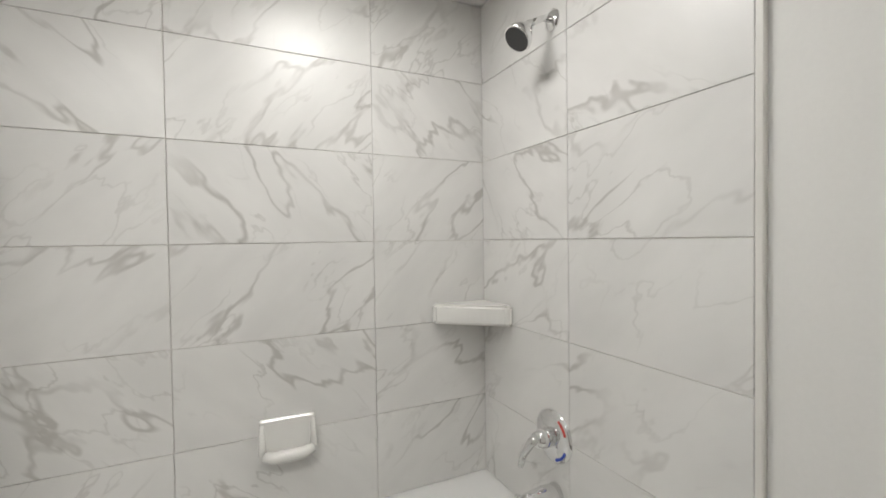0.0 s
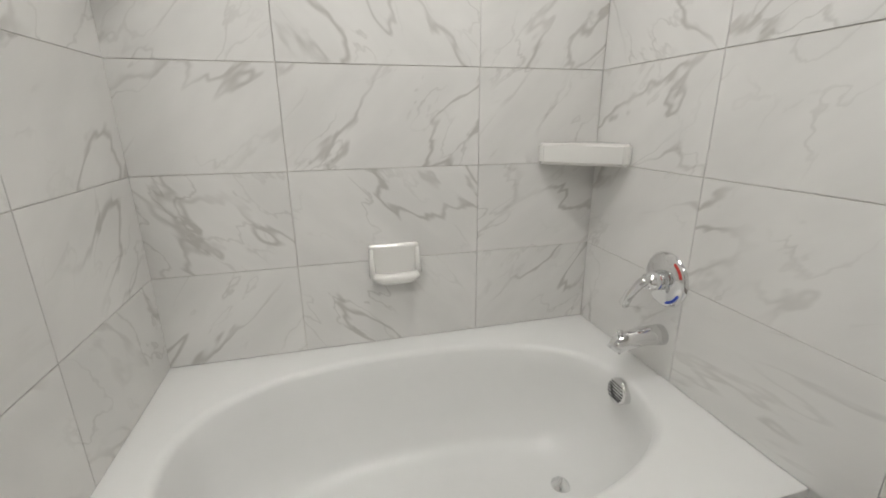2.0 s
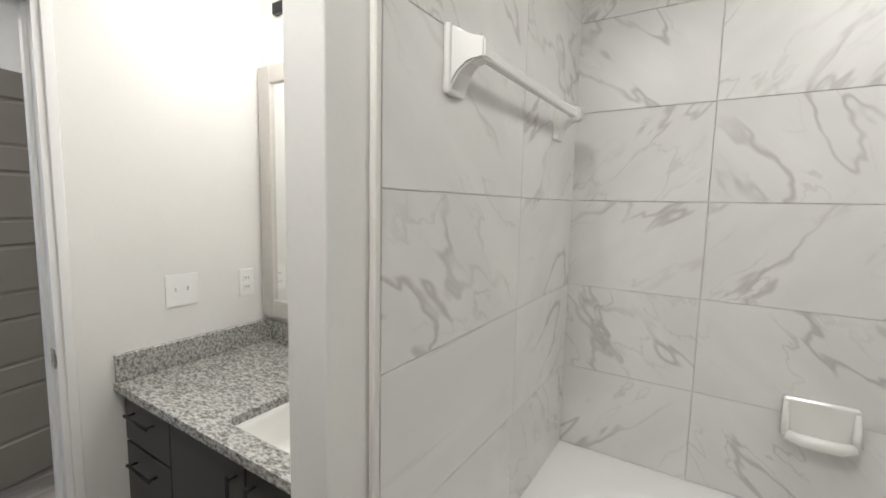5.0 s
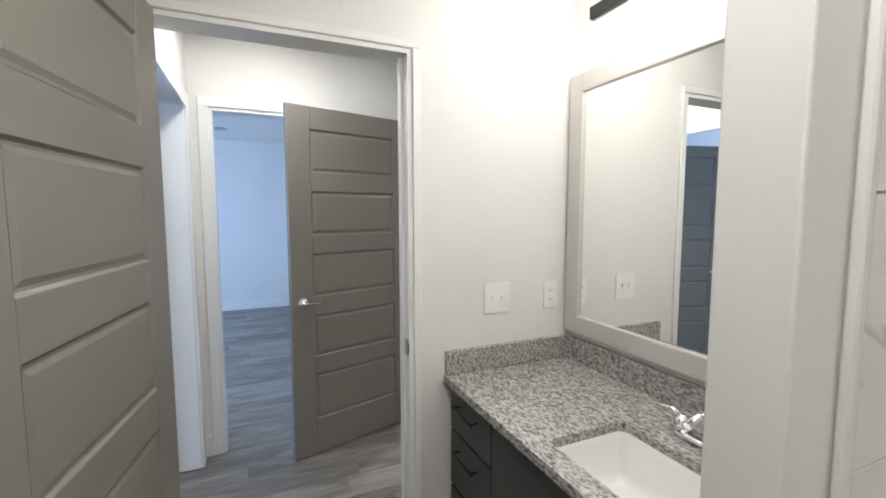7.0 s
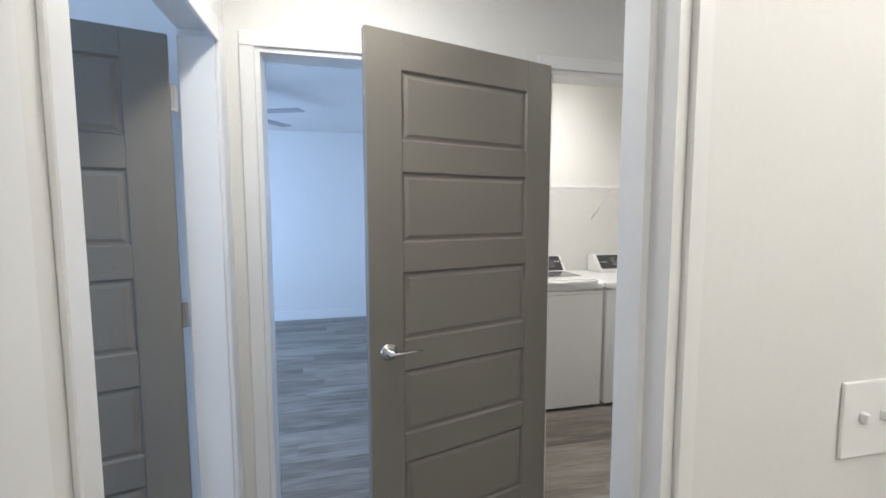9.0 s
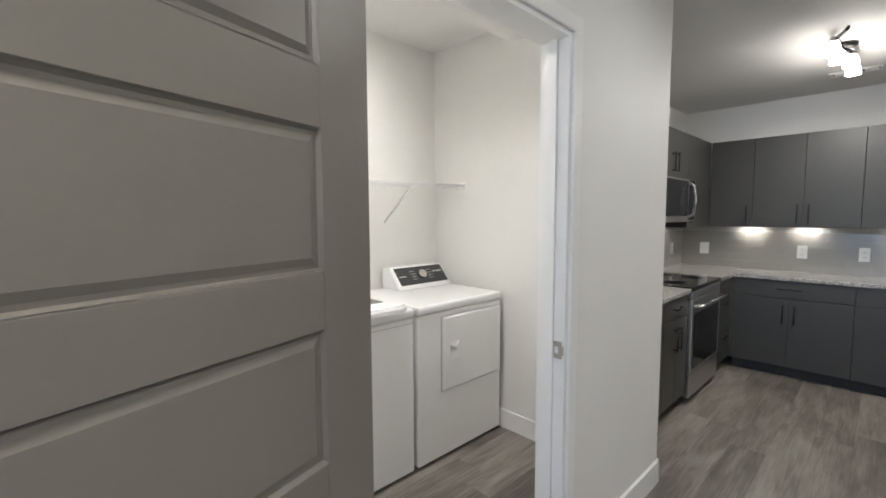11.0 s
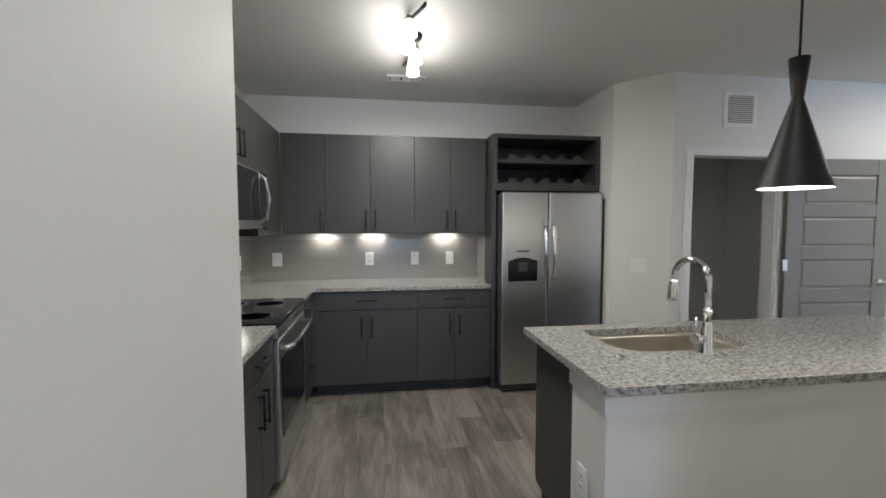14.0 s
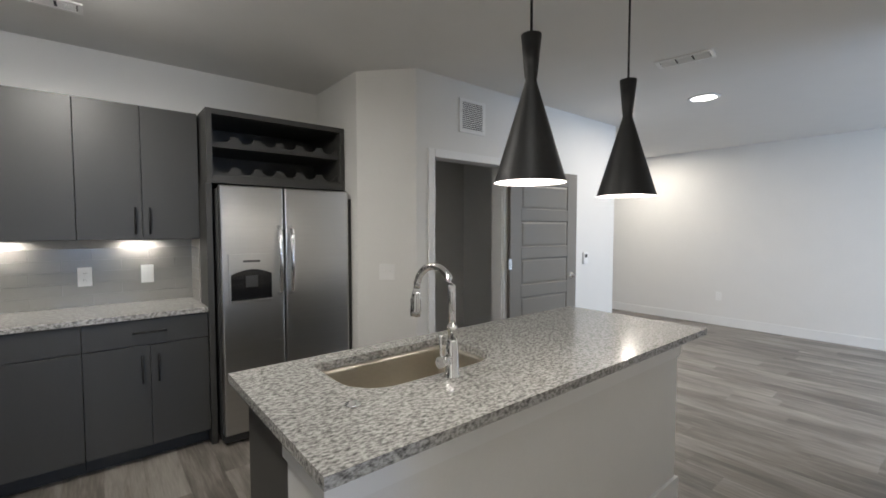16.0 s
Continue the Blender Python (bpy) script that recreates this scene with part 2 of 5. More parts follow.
PRINT = mat("pale_print", (0.5, 0.5, 0.5), 0.6, 0, 0.01, 30)
SLOT = mat("dark_slot", (0.05, 0.05, 0.05), 0.7, 0, 0.01, 30)
SPLASH = mat("grey_glazed_tile", (0.30, 0.288, 0.265), 0.22, 0, 0.05, 20, 0.05, vary=0.25)
LIT = mat("lit_glass", (1.0, 0.96, 0.90), 0.4, 0, emit=9.0)
LITV = mat("softly_lit_glass", (1.0, 0.96, 0.90), 0.4, 0, emit=3.5)
LITD = mat("lit_disc", (1.0, 0.97, 0.93), 0.4, 0, emit=6.0)
RED = mat("red_mark", (0.6, 0.05, 0.04), 0.4)
BLUEM = mat("blue_mark", (0.03, 0.08, 0.5), 0.4)
MIRROR = mat("mirror_glass", (0.92, 0.93, 0.92), 0.01, 1.0)
BLADE = mat("fan_blade", (0.35, 0.36, 0.38), 0.5, 0, 0.1, 30)


# ---- builders ----
def box(lo, hi, bevel=0.0, seg=2):
    bm = bmesh.new()
    bmesh.ops.create_cube(bm, size=1)
    for v in bm.verts:
        v.co = Vector([lo[i] + (v.co[i] + 0.5) * (hi[i] - lo[i]) for i in range(3)])
    if bevel:
        bmesh.ops.bevel(bm, geom=bm.edges[:], offset=bevel, segments=seg, profile=0.5, affect="EDGES")
    return bm


def boxes(*spans, bevel=0.0):
    out = bmesh.new()
    for lo, hi in spans:
        b = box(lo, hi, bevel, 1)
        me = bpy.data.meshes.new("tmp")
        b.to_mesh(me)
        b.free()
        out.from_mesh(me)
        bpy.data.meshes.remove(me)
    return out


def lathe(profile, at=(0, 0, 0), axis="z", n=32):
    bm = bmesh.new()
    rings = []
    for r, h in profile:
        ring = []
        for i in range(n):
            a = 2 * math.pi * i / n
            p = (r * math.cos(a), r * math.sin(a), h)
            if axis == "x":
                p = (h, r * math.cos(a), r * math.sin(a))
            elif axis == "y":
                p = (r * math.sin(a), h, r * math.cos(a))
            ring.append(bm.verts.new(Vector(p) + Vector(at)))
        rings.append(ring)
    for a, b in zip(rings, rings[1:]):
        for i in range(n):
            f = bm.faces.new((a[i], a[(i + 1) % n], b[(i + 1) % n], b[i]))
            f.smooth = True
    for ring, r in ((rings[0], profile[0][0]), (rings[-1], profile[-1][0])):
        if r > 1e-4:
            bm.faces.new(ring)
    bmesh.ops.recalc_face_normals(bm, faces=bm.faces[:])
    return bm


def tube(points, radius, n=12, flat=1.0):
    bm = bmesh.new()
    pts = [Vector(p) for p in points]
    rings = []
    up = Vector((0.013, 0.021, 1)).normalized()
    for i, p in enumerate(pts):
        d = (pts[min(i + 1, len(pts) - 1)] - pts[max(i - 1, 0)]).normalized()
        ref = up if abs(d.dot(up)) < 0.97 else Vector((0, 1, 0))
        u = d.cross(ref).normalized()
        v = u.cross(d)
        r = radius[i] if isinstance(radius, (list, tuple)) else radius
        rings.append([bm.verts.new(p + (u * math.cos(2 * math.pi * k / n) + v * flat * math.sin(2 * math.pi * k / n)) * r) for k in range(n)])
    for a, b in zip(rings, rings[1:]):
        for k in range(n):
            bm.faces.new((a[k], a[(k + 1) % n], b[(k + 1) % n], b[k])).smooth = True
    bm.faces.new(rings[0])
    bm.faces.new(rings[-1])
    bmesh.ops.recalc_face_normals(bm, faces=bm.faces[:])
    return bm


def part(name, bm, material, parent=None, label=""):
    me = bpy.data.meshes.new(name)
    bm.to_mesh(me)
    bm.free()
    me.materials.append(material)
    ob = new(name, me)
    if parent:
        ob.parent = parent
    return tagged(ob, label) if label else ob


def thing(name, label, category, group="", kind="", m=None):
    ob = new(name)
    if m:
        ob.matrix_world = m
    return tagged(ob, label, category, group, kind)


def struct(name, bm, material, label, category="wall"):
    return tagged(part(name, bm, material), label, category, "", "structure")


# ---- walls, with openings through them ----
CH, BH, LH = 2.54, 2.465, 2.66
struct("wall_tub_back", box((-0.735, 1.595, 0), (1.06, 1.72, 2.7)), WALL, "painted wall behind the tiled tub alcove")
struct("wall_tub_right", box((0.945, -1.2, 0), (1.06, 1.595, 2.7)), WALL, "plain off-white painted bathroom wall")
struct("wall_wing", box((-0.735, 0.36, 0), (-0.643, 1.595, 2.7), 0.004), WALL, "painted wing wall between tub and vanity")
struct("wall_vanity", box((-1.945, 1.16, 0), (-0.735, 1.72, 2.7)), WALL, "off-white painted wall behind the vanity mirror")
struct("wall_bath_door", boxes(((-2.06, -1.2, 0), (-1.945, -0.455, 2.7)), ((-2.06, 0.40, 0), (-1.945, 1.72, 2.7)), ((-2.06, -0.455, 2.085), (-1.945, 0.40, 2.7))), WALL, "off-white wall with the bathroom doorway and switches")
struct("wall_bath_south", box((-2.06, -1.32, 0), (1.06, -1.2, 2.7)), WALL, "plain off-white bathroom wall")
struct("wall_hall_south", boxes(((-2.25, -0.61, 0), (-2.06, -0.49, 2.7)), ((-3.235, -0.61, 0), (-3.12, -0.49, 2.7)), ((-3.12, -0.61, 2.085), (-2.25, -0.49, 2.7))), WALL, "hall wall with a bedroom doorway")
struct("wall_hall_west", boxes(((-3.35, -3.0, 0), (-3.235, -0.385, 2.7)), ((-3.35, 0.43, 0), (-3.235, 0.83, 2.7)), ((-3.35, 1.715, 0), (-3.235, 2.68, 2.7)), ((-3.35, -0.385, 2.085), (-3.235, 0.43, 2.7)), ((-3.35, 0.83, 2.085), (-3.235, 1.715, 2.7))), WALL, "white hall wall with bedroom and laundry doorways")
struct("wall_laundry_kitchen", box((-4.99, 2.565, 0), (-3.35, 2.68, 2.7)), WALL, "partition between laundry and kitchen")
struct("wall_laundry_back", box((-4.99, 0.83, 0), (-4.87, 2.565, 2.7)), WALL, "off-white laundry wall behind the machines")
struct("wall_laundry_left", box((-7.6, 0.72, 0), (-3.35, 0.83, 2.7)), WALL, "wall between bedroom and laundry")
struct("wall_kitchen_left", box((-4.15, 2.68, 0), (-4.03, 5.68, 2.7)), WALL, "kitchen wall behind the range")
struct("wall_kitchen_back", box((-4.03, 5.545, 0), (-1.0, 5.68, 2.7)), WALL, "off-white kitchen wall above the cabinets")
struct("wall_kitchen_right", box((-1.0, 4.83, 0), (-0.88, 5.68, 2.7)), WALL, "short wall beside the refrigerator")
bm = bmesh.new()
for p, q in (((-1.0, 4.83), (-0.70, 4.5)),):
    vs = [bm.verts.new(c) for c in ((p[0], p[1], 0), (q[0], q[1], 0), (q[0], q[1] + 0.16, 0), (p[0] + 0.12, p[1] + 0.03, 0))]
    f = bm.faces.new(vs)
    g = bmesh.ops.extrude_face_region(bm, geom=[f])
    bmesh.ops.translate(bm, vec=(0, 0, 2.7), verts=[v for v in g["geom"] if isinstance(v, bmesh.types.BMVert)])
bmesh.ops.recalc_face_normals(bm, faces=bm.faces[:])
struct("wall_diagonal", bm, WALL, "short diagonal wall beside the pantry")
struct("wall_pantry", boxes(((-0.70, 4.5, 0), (-0.54, 4.62, 2.7)), ((0.21, 4.5, 0), (2.04, 4.62, 2.7)), ((-0.54, 4.5, 1.93), (0.21, 4.62, 2.7))), WALL, "off-white wall with the pantry doorway")
struct("wall_pantry_inside", boxes(((-0.88, 5.6, 0), (2.04, 5.7, 2.7)), ((0.75, 4.62, 0), (0.85, 5.6, 2.7))), WALL, "plain walls inside the pantry")
struct("wall_living_return", box((1.92, 4.62, 0), (2.04, 7.2, 2.7)), WALL, "white wall return towards the living room")
struct("wall_living_north", box((2.04, 7.1, 0), (4.72, 7.2, 2.7)), WALL, "plain living room wall")
struct("wall_living_east", box((4.45, -1.6, 0), (4.72, 7.1, 2.7)), WALL, "long plain white living room wall")
struct("wall_living_south", boxes(((1.06, -1.72, 0), (4.72, -1.6, 0.4)), ((1.06, -1.72, 2.35), (4.72, -1.6, 2.7)), ((1.06, -1.72, 0.4), (1.2, -1.6, 2.35)), ((3.9, -1.72, 0.4), (4.6, -1.6, 2.35))), WALL, "living room wall with a wide window")
struct("wall_living_west", box((-2.06, 1.72, 0), (1.06, 1.82, 2.7)), WALL, "wall between bathroom and living room")
struct("wall_living_bath", box((1.06, -1.6, 0), (1.16, 1.82, 2.7)), WALL, "wall between bathroom and living room")
struct("wall_bedroom_west", box((-7.6, -3.1, 0), (-7.48, 0.72, 2.7)), WALL, "plain bedroom wall lit by daylight")
struct("wall_bedroom_south", boxes(((-7.6, -3.2, 0), (-3.35, -3.1, 0.6)), ((-7.6, -3.2, 2.2), (-3.35, -3.1, 2.7)), ((-7.6, -3.2, 0.6), (-6.4, -3.1, 2.2)), ((-4.4, -3.2, 0.6), (-3.35, -3.1, 2.2))), WALL, "bedroom wall with a window")
struct("wall_bedroom_two", boxes(((-3.35, -3.8, 0), (0.2, -3.7, 0.6)), ((-3.35, -3.8, 2.2), (0.2, -3.7, 2.7)), ((-3.35, -3.8, 0.6), (-3.3, -3.7, 2.2)), ((-1.5, -3.8, 0.6), (0.2, -3.7, 2.2)), ((0.1, -3.7, 0), (0.2, -1.32, 2.7)), ((-3.35, -3.7, 0), (-3.24, -3.0, 2.7))), WALL, "second bedroom walls with a window")
struct("ceiling", boxes(((-3.35, -0.61, CH), (-2.06, 1.72, 2.72)), ((-4.15, 1.72, CH), (4.72, 7.2, 2.72)), ((1.06, -1.7, CH), (4.72, 1.72, 2.72)), ((-7.6, -3.2, CH), (-3.35, 0.83, 2.72)), ((-3.35, -3.8, CH), (0.2, -0.61, 2.72))), CEIL, "flat white painted ceiling", "ceiling")
struct("ceiling_bath", box((-2.06, -1.32, BH), (1.06, 1.72, 2.72)), CEIL, "flat white bathroom ceiling", "ceiling")
struct("ceiling_laundry", box((-4.99, 0.83, LH), (-3.35, 2.68, 2.72)), CEIL, "flat white laundry ceiling", "ceiling")
floor = struct("floor", box((-7.7, -3.9, -0.15), (4.8, 7.3, -0.006)), TOE, "grey wood-look vinyl plank floor", "floor")

# baseboards
for x0, y0, x1, y1 in ((-3.235, 1.775, -3.221, 2.694), (-3.35, 2.68, -3.221, 2.694), (-4.87, 2.551, -3.35, 2.565), (-4.87, 0.83, -4.856, 2.551), (-3.235, 0.49, -3.221, 0.77),
                       (4.436, -1.6, 4.45, 7.1), (2.054, 7.086, 4.436, 7.1), (1.2, 4.486, 2.05, 4.5), (2.04, 4.5, 2.054, 7.086), (-7.48, -3.1, -7.466, 0.72), (-7.466, 0.706, -3.35, 0.72), (-3.235, -0.485, -3.221, -0.44),
                       (-0.70, 4.486, -0.60, 4.5), (-0.75, 5.586, 0.75, 5.6)):
    bb = boxes(((x0, y0, 0.001), (x1, y1, 0.125)))
    struct("baseboard", bb, TRIM, "tall white painted baseboard", "baseboard")


# ---- doorway trim ----
def casing_x(x, dx, y0, y1, top, w=0.055):
    spans = (((x, y0 - w, 0.002), (x + dx, y0, top)), ((x, y1, 0.002), (x + dx, y1 + w, top)), ((x, y0 - w, top), (x + dx, y1 + w, top + w)))
    struct("trim", boxes(*[(tuple(min(a, b) for a, b in zip(l, h)), tuple(max(a, b) for a, b in zip(l, h))) for l, h in spans], bevel=0.003), TRIM, "white painted flat door casing", "door casing")


def lining_x(x0, x1, y0, y1, top):
    struct("trim", boxes(((x0, y0, 0.002), (x1, y0 + 0.018, top)), ((x0, y1 - 0.018, 0.002), (x1, y1, top)), ((x0, y0 + 0.018, top - 0.018), (x1, y1 - 0.018, top)),
                         ((x0 + 0.045, y1 - 0.03, 0.002), (x0 + 0.075, y1 - 0.018, top - 0.018))), TRIM, "white painted door jamb lining", "door jamb")


casing_x(-1.945, 0.012, -0.455, 0.40, 2.085, 0.03)
casing_x(-2.06, -0.014, -0.455, 0.40, 2.085)
lining_x(-2.062, -1.943, -0.455, 0.40, 2.085)
casing_x(-3.235, 0.014, -0.385, 0.43, 2.085)
lining_x(-3.352, -3.233, -0.385, 0.43, 2.085)
casing_x(-3.235, 0.014, 0.83, 1.715, 2.085)
lining_x(-3.352, -3.233, 0.83, 1.715, 2.085)
struct("trim", boxes(((-3.12, -0.61, 0.002), (-3.102, -0.49, 2.06)), ((-3.185, -0.49, 0.002), (-3.105, -0.476, 2.13)), ((-3.105, -0.49, 2.045), (-2.25, -0.476, 2.13)), ((-2.25, -0.49, 0.002), (-2.19, -0.476, 2.13)), bevel=0.003), TRIM, "white fluted casing of the bedroom doorway", "door casing")
struct("trim", boxes(((-0.60, 4.484, 0.002), (-0.54, 4.5, 1.99)), ((0.21, 4.484, 0.002), (0.25, 4.5, 1.93)), ((-0.54, 4.484, 1.93), (0.25, 4.5, 1.99)), ((-0.54, 4.5, 0.002), (-0.525, 4.62, 1.93)), ((0.195, 4.5, 0.002), (0.21, 4.62, 1.93)), bevel=0.002), TRIM, "white painted casing of the pantry doorway", "door casing")


# ---- panelled doors ----
def panel_door(label, m, width=0.80, height=2.05, lever=True, flip=1):
    """Hinge at the local origin, leaf along +x, thickness 35 mm about y = 0."""
    d = thing("door_leaf", label, "door", "", "", m)
    t = 0.0175
    s = 0.134
    rows = [(0.225, 0.505), (0.615, 0.865), (0.98, 1.235), (1.345, 1.60), (1.71, 1.955)]
    rows = [(a * height / 2.09, b * height / 2.09) for a, b in rows] if height < 2 else rows
    bm = box((0.002, -0.009, 0.012), (width, 0.009, height))
    part("core", bm, DOOR, d)
    part("stile", box((0.002, -t, 0.012), (s, t, height), 0.002, 1), DOOR, d)
    part("stile", box((width - s, -t, 0.012), (width, t, height), 0.002, 1), DOOR, d)
    zs = [0.012] + [v for r in rows for v in r] + [height]
    for a, b in zip(zs[0::2], zs[1::2]):
        part("rail", box((s, -t, a), (width - s, t, b), 0.002, 1), DOOR, d)
    for a, b in rows:
        bm = bmesh.new()
        for sg in (1, -1):
            o, i, i2 = 0.001, 0.013, 0.026
            loops = []
            for off, dep in ((o, t - 0.001), (0.006, 0.0095), (i, 0.0095), (i2, 0.0145)):
                loops.append([bm.verts.new((x, sg * dep, z)) for x, z in ((s + off, a + off), (width - s - off, a + off), (width - s - off, b - off), (s + off, b - off))])
            for p, q in zip(loops, loops[1:]):
                for k in range(4):
                    bm.faces.new((p[k], p[(k + 1) % 4], q[(k + 1) % 4], q[k]))
            bm.faces.new(loops[-1])
        bmesh.ops.recalc_face_normals(bm, faces=bm.faces[:])
        part("door_panel", bm, DOOR, d)
    if lever:
        for sg in (1, -1):
            hx = width - 0.07
            h = part("door_handle", lathe([(0.032, 0), (0.032, 0.006), (0.026, 0.011), (0.012, 0.014), (0.011, 0.05), (0.0, 0.052)], (0, 0, 0), "y", 20), NICKEL, d, "satin nickel lever handle")
            h.matrix_basis = Matrix.Translation((hx, sg * t, 0.95)) @ Matrix.Diagonal((1, sg, 1, 1))
            lv = part("lever", tube([(0, 0.045, 0), (-0.03, 0.05, 0.002), (-0.075, 0.05, 0.003), (-0.115, 0.046, -0.002)], [0.010, 0.009, 0.008, 0.006], 10, 0.7), NICKEL, h)
        part("latch_plate", box((width - 0.0005, -0.012, 0.92), (width + 0.002, 0.012, 0.98), 0.0005, 1), NICKEL, d, "satin nickel latch plate")
    for z in (0.32, 1.09, 1.85):
        part("hinge", boxes(((-0.006, -t - 0.004, z - 0.045), (0.006, -t + 0.012, z + 0.045)), ((-0.018, -t - 0.003, z - 0.045), (0.02, -t - 0.0005, z + 0.045))), NICKEL, d, "satin nickel hinge")
    return d


panel_door("taupe five-panel laundry door standing open", pose(-3.195, 0.815, 0, 0, 0, -73.5), 0.84, 2.083)
panel_door("taupe five-panel bathroom door standing open", pose(-1.928, -0.424, 0, 0, 0, -8.5), 0.80, 2.075)
panel_door("taupe five-panel bedroom door standing open in daylight", pose(-3.095, -0.632, 0, 0, 0, -75), 0.80, 2.05)
panel_door("grey five-panel pantry door standing wide open", pose(0.245, 4.46, 0, 0, 0, -4.5), 0.88, 1.915)


def strike(m):
    ob = thing("strike_plate", "satin nickel strike plate on the white door jamb", "strike plate", "strike plates", "", m)
    part("plate", boxes(((-0.022, 0, -0.032), (-0.008, 0.002, 0.032)), ((0.008, 0, -0.032), (0.022, 0.002, 0.032)), ((-0.008, 0, 0.014), (0.008, 0.002, 0.032)), ((-0.008, 0, -0.032), (0.008, 0.002, -0.014))), NICKEL, ob)
    part("lip", box((0.018, -0.001, -0.018), (0.030, 0.003, 0.018), 0.001, 1), NICKEL, ob)


strike(pose(-3.265, 1.695, 0.945, 0, 0, 180) @ Matrix.Diagonal((-1, 1, 1, 1)))
strike(pose(-1.97, 0.380, 0.945, 0, 0, 180) @ Matrix.Diagonal((-1, 1, 1, 1)))


# ---- bathroom: tub ----
def bathtub():
    tub = thing("bathtub", "glossy white oval-basin alcove bathtub against marble tile", "bathtub")
    cx, cy, n = 0.155, 1.105, 64
    x0, x1, y0, y1, z = -0.638, 0.942, 0.645, 1.59, 0.53
    bm = bmesh.new()

    def sup(a, rx, ry, e=2.35):
        c, s_ = math.cos(a), math.sin(a)
        return (abs(c) ** (2 / e) * math.copysign(rx, c), abs(s_) ** (2 / e) * math.copysign(ry, s_))

    outer = []
    for i in range(n):
        a = 2 * math.pi * i / n
        c, s_ = math.cos(a), math.sin(a)
        k = min((x1 - cx) / abs(c) if abs(c) > 1e-6 else 99, (y1 - cy) / abs(s_) if s_ > 1e-6 else 99, (cy - y0) / abs(s_) if s_ < -1e-6 else 99)
        outer.append(bm.verts.new((cx + c * k, cy + s_ * k, z)))
    for qx, qy in ((x0, y0), (x1, y0), (x1, y1), (x0, y1)):
        min(outer, key=lambda v: (v.co.x - qx) ** 2 + (v.co.y - qy) ** 2).co = (qx, qy, z)
    loops = [outer]
    for rx, ry, dz, ox in ((0.69, 0.385, 0.0, 0), (0.672, 0.372, -0.006, 0), (0.66, 0.362, -0.022, 0), (0.662, 0.352, -0.10, 0.01), (0.635, 0.33, -0.25, 0.02), (0.56, 0.285, -0.335, 0.03), (0.50, 0.24, -0.368, 0.04), (0.3, 0.15, -0.38, 0.05)):
        loops.append([bm.verts.new((cx + ox + sup(2 * math.pi * i / n, rx, ry)[0], cy + sup(2 * math.pi * i / n, rx, ry)[1], z + dz)) for i in range(n)])
    for p, q in zip(loops, loops[1:]):
        for i in range(n):
            bm.faces.new((p[i], p[(i + 1) % n], q[(i + 1) % n], q[i])).smooth = True
    bm.faces.new(loops[-1])
    bmesh.ops.recalc_face_normals(bm, faces=bm.faces[:])
    part("basin", bm, ACRYL, tub)
    part("apron", box((x0, 0.645, 0.002), (x1, 0.685, 0.527), 0.006, 2), ACRYL, tub)
    o = part("overflow_cover", lathe([(0.043, -0.01), (0.044, 0.022), (0.040, 0.028), (0.0, 0.029)], (0, 0, 0), "x", 28), CHROME, tub, "round chrome overflow cover with slots")
    o.matrix_basis = pose(0.822, 1.135, 0.475, 0, -8, 180)
    for k in range(6):
        w = (0.026, 0.033, 0.036, 0.036, 0.033, 0.026)[k]
        part("slot", box((0.0285, -w, -0.0265 + k * 0.010), (0.0305, w, -0.0235 + k * 0.010)), SLOT, o)
    dr = part("drain", lathe([(0.034, 0.0), (0.034, 0.004), (0.022, 0.005), (0.022, 0.014), (0.008, 0.020), (0.006, 0.028), (0.0, 0.03)], (0.615, 1.12, 0.154), "z", 24), CHROME, tub, "chrome pop-up drain")
    return tub


bathtub()

# ---- bathroom fittings ----
sh = thing("wall_shower", "chrome shower head on a bent arm", "shower head")
part("flange", lathe([(0.034, 0), (0.034, -0.006), (0.02, -0.014), (0.0, -0.015)], (0.935, 1.13, 2.205), "x"), CHROME, sh)
part("arm", tube([(0.93, 1.13, 2.205), (0.895, 1.13, 2.203), (0.865, 1.13, 2.188), (0.835, 1.13, 2.165)], 0.0105), CHROME, sh)
hd = part("head", lathe([(0.014, 0.02), (0.018, 0.0), (0.026, -0.012), (0.042, -0.04), (0.046, -0.055), (0.044, -0.062)], (0, 0, 0)), CHROME, sh)
hd.matrix_basis = Matrix.Translation((0.833, 1.13, 2.163)) @ pose(0, 0, 0, 0, 42, 0)
part("spray_face", lathe([(0.040, -0.0635), (0.040, -0.060)], (0, 0, 0)), SLOT, hd, "dark grey spray face")

va = thing("shower_valve", "chrome shower valve with lever handle", "valve")
part("escutcheon", lathe([(0.088, 0), (0.088, -0.004), (0.078, -0.012), (0.03, -0.018), (0.0, -0.018)], (0.935, 1.142, 0.853), "x", 40), CHROME, va)
part("hub", lathe([(0.032, -0.016), (0.03, -0.05), (0.024, -0.075), (0.0, -0.08)], (0.935, 1.142, 0.853), "x", 24), CHROME, va)
part("handle", tube([(0.868, 1.142, 0.863), (0.850, 1.152, 0.845), (0.838, 1.175, 0.80), (0.830, 1.186, 0.755)], [0.020, 0.019, 0.015, 0.011], 12, 0.8), CHROME, va)
for mname, mm, a0, a1 in (("red_mark", RED, 20, 60), ("blue_mark", BLUEM, -70, -25)):
    pts = [(0.9215, 1.142 - 0.072 * math.cos(radians(a0 + (a1 - a0) * k / 8)), 0.853 + 0.072 * math.sin(radians(a0 + (a1 - a0) * k / 8))) for k in range(9)]
    part("temperature_mark", tube(pts, 0.0045, 6), mm, va, "coloured temperature mark")
sp = thing("tub_spout", "chrome tub spout with diverter knob", "tub spout")
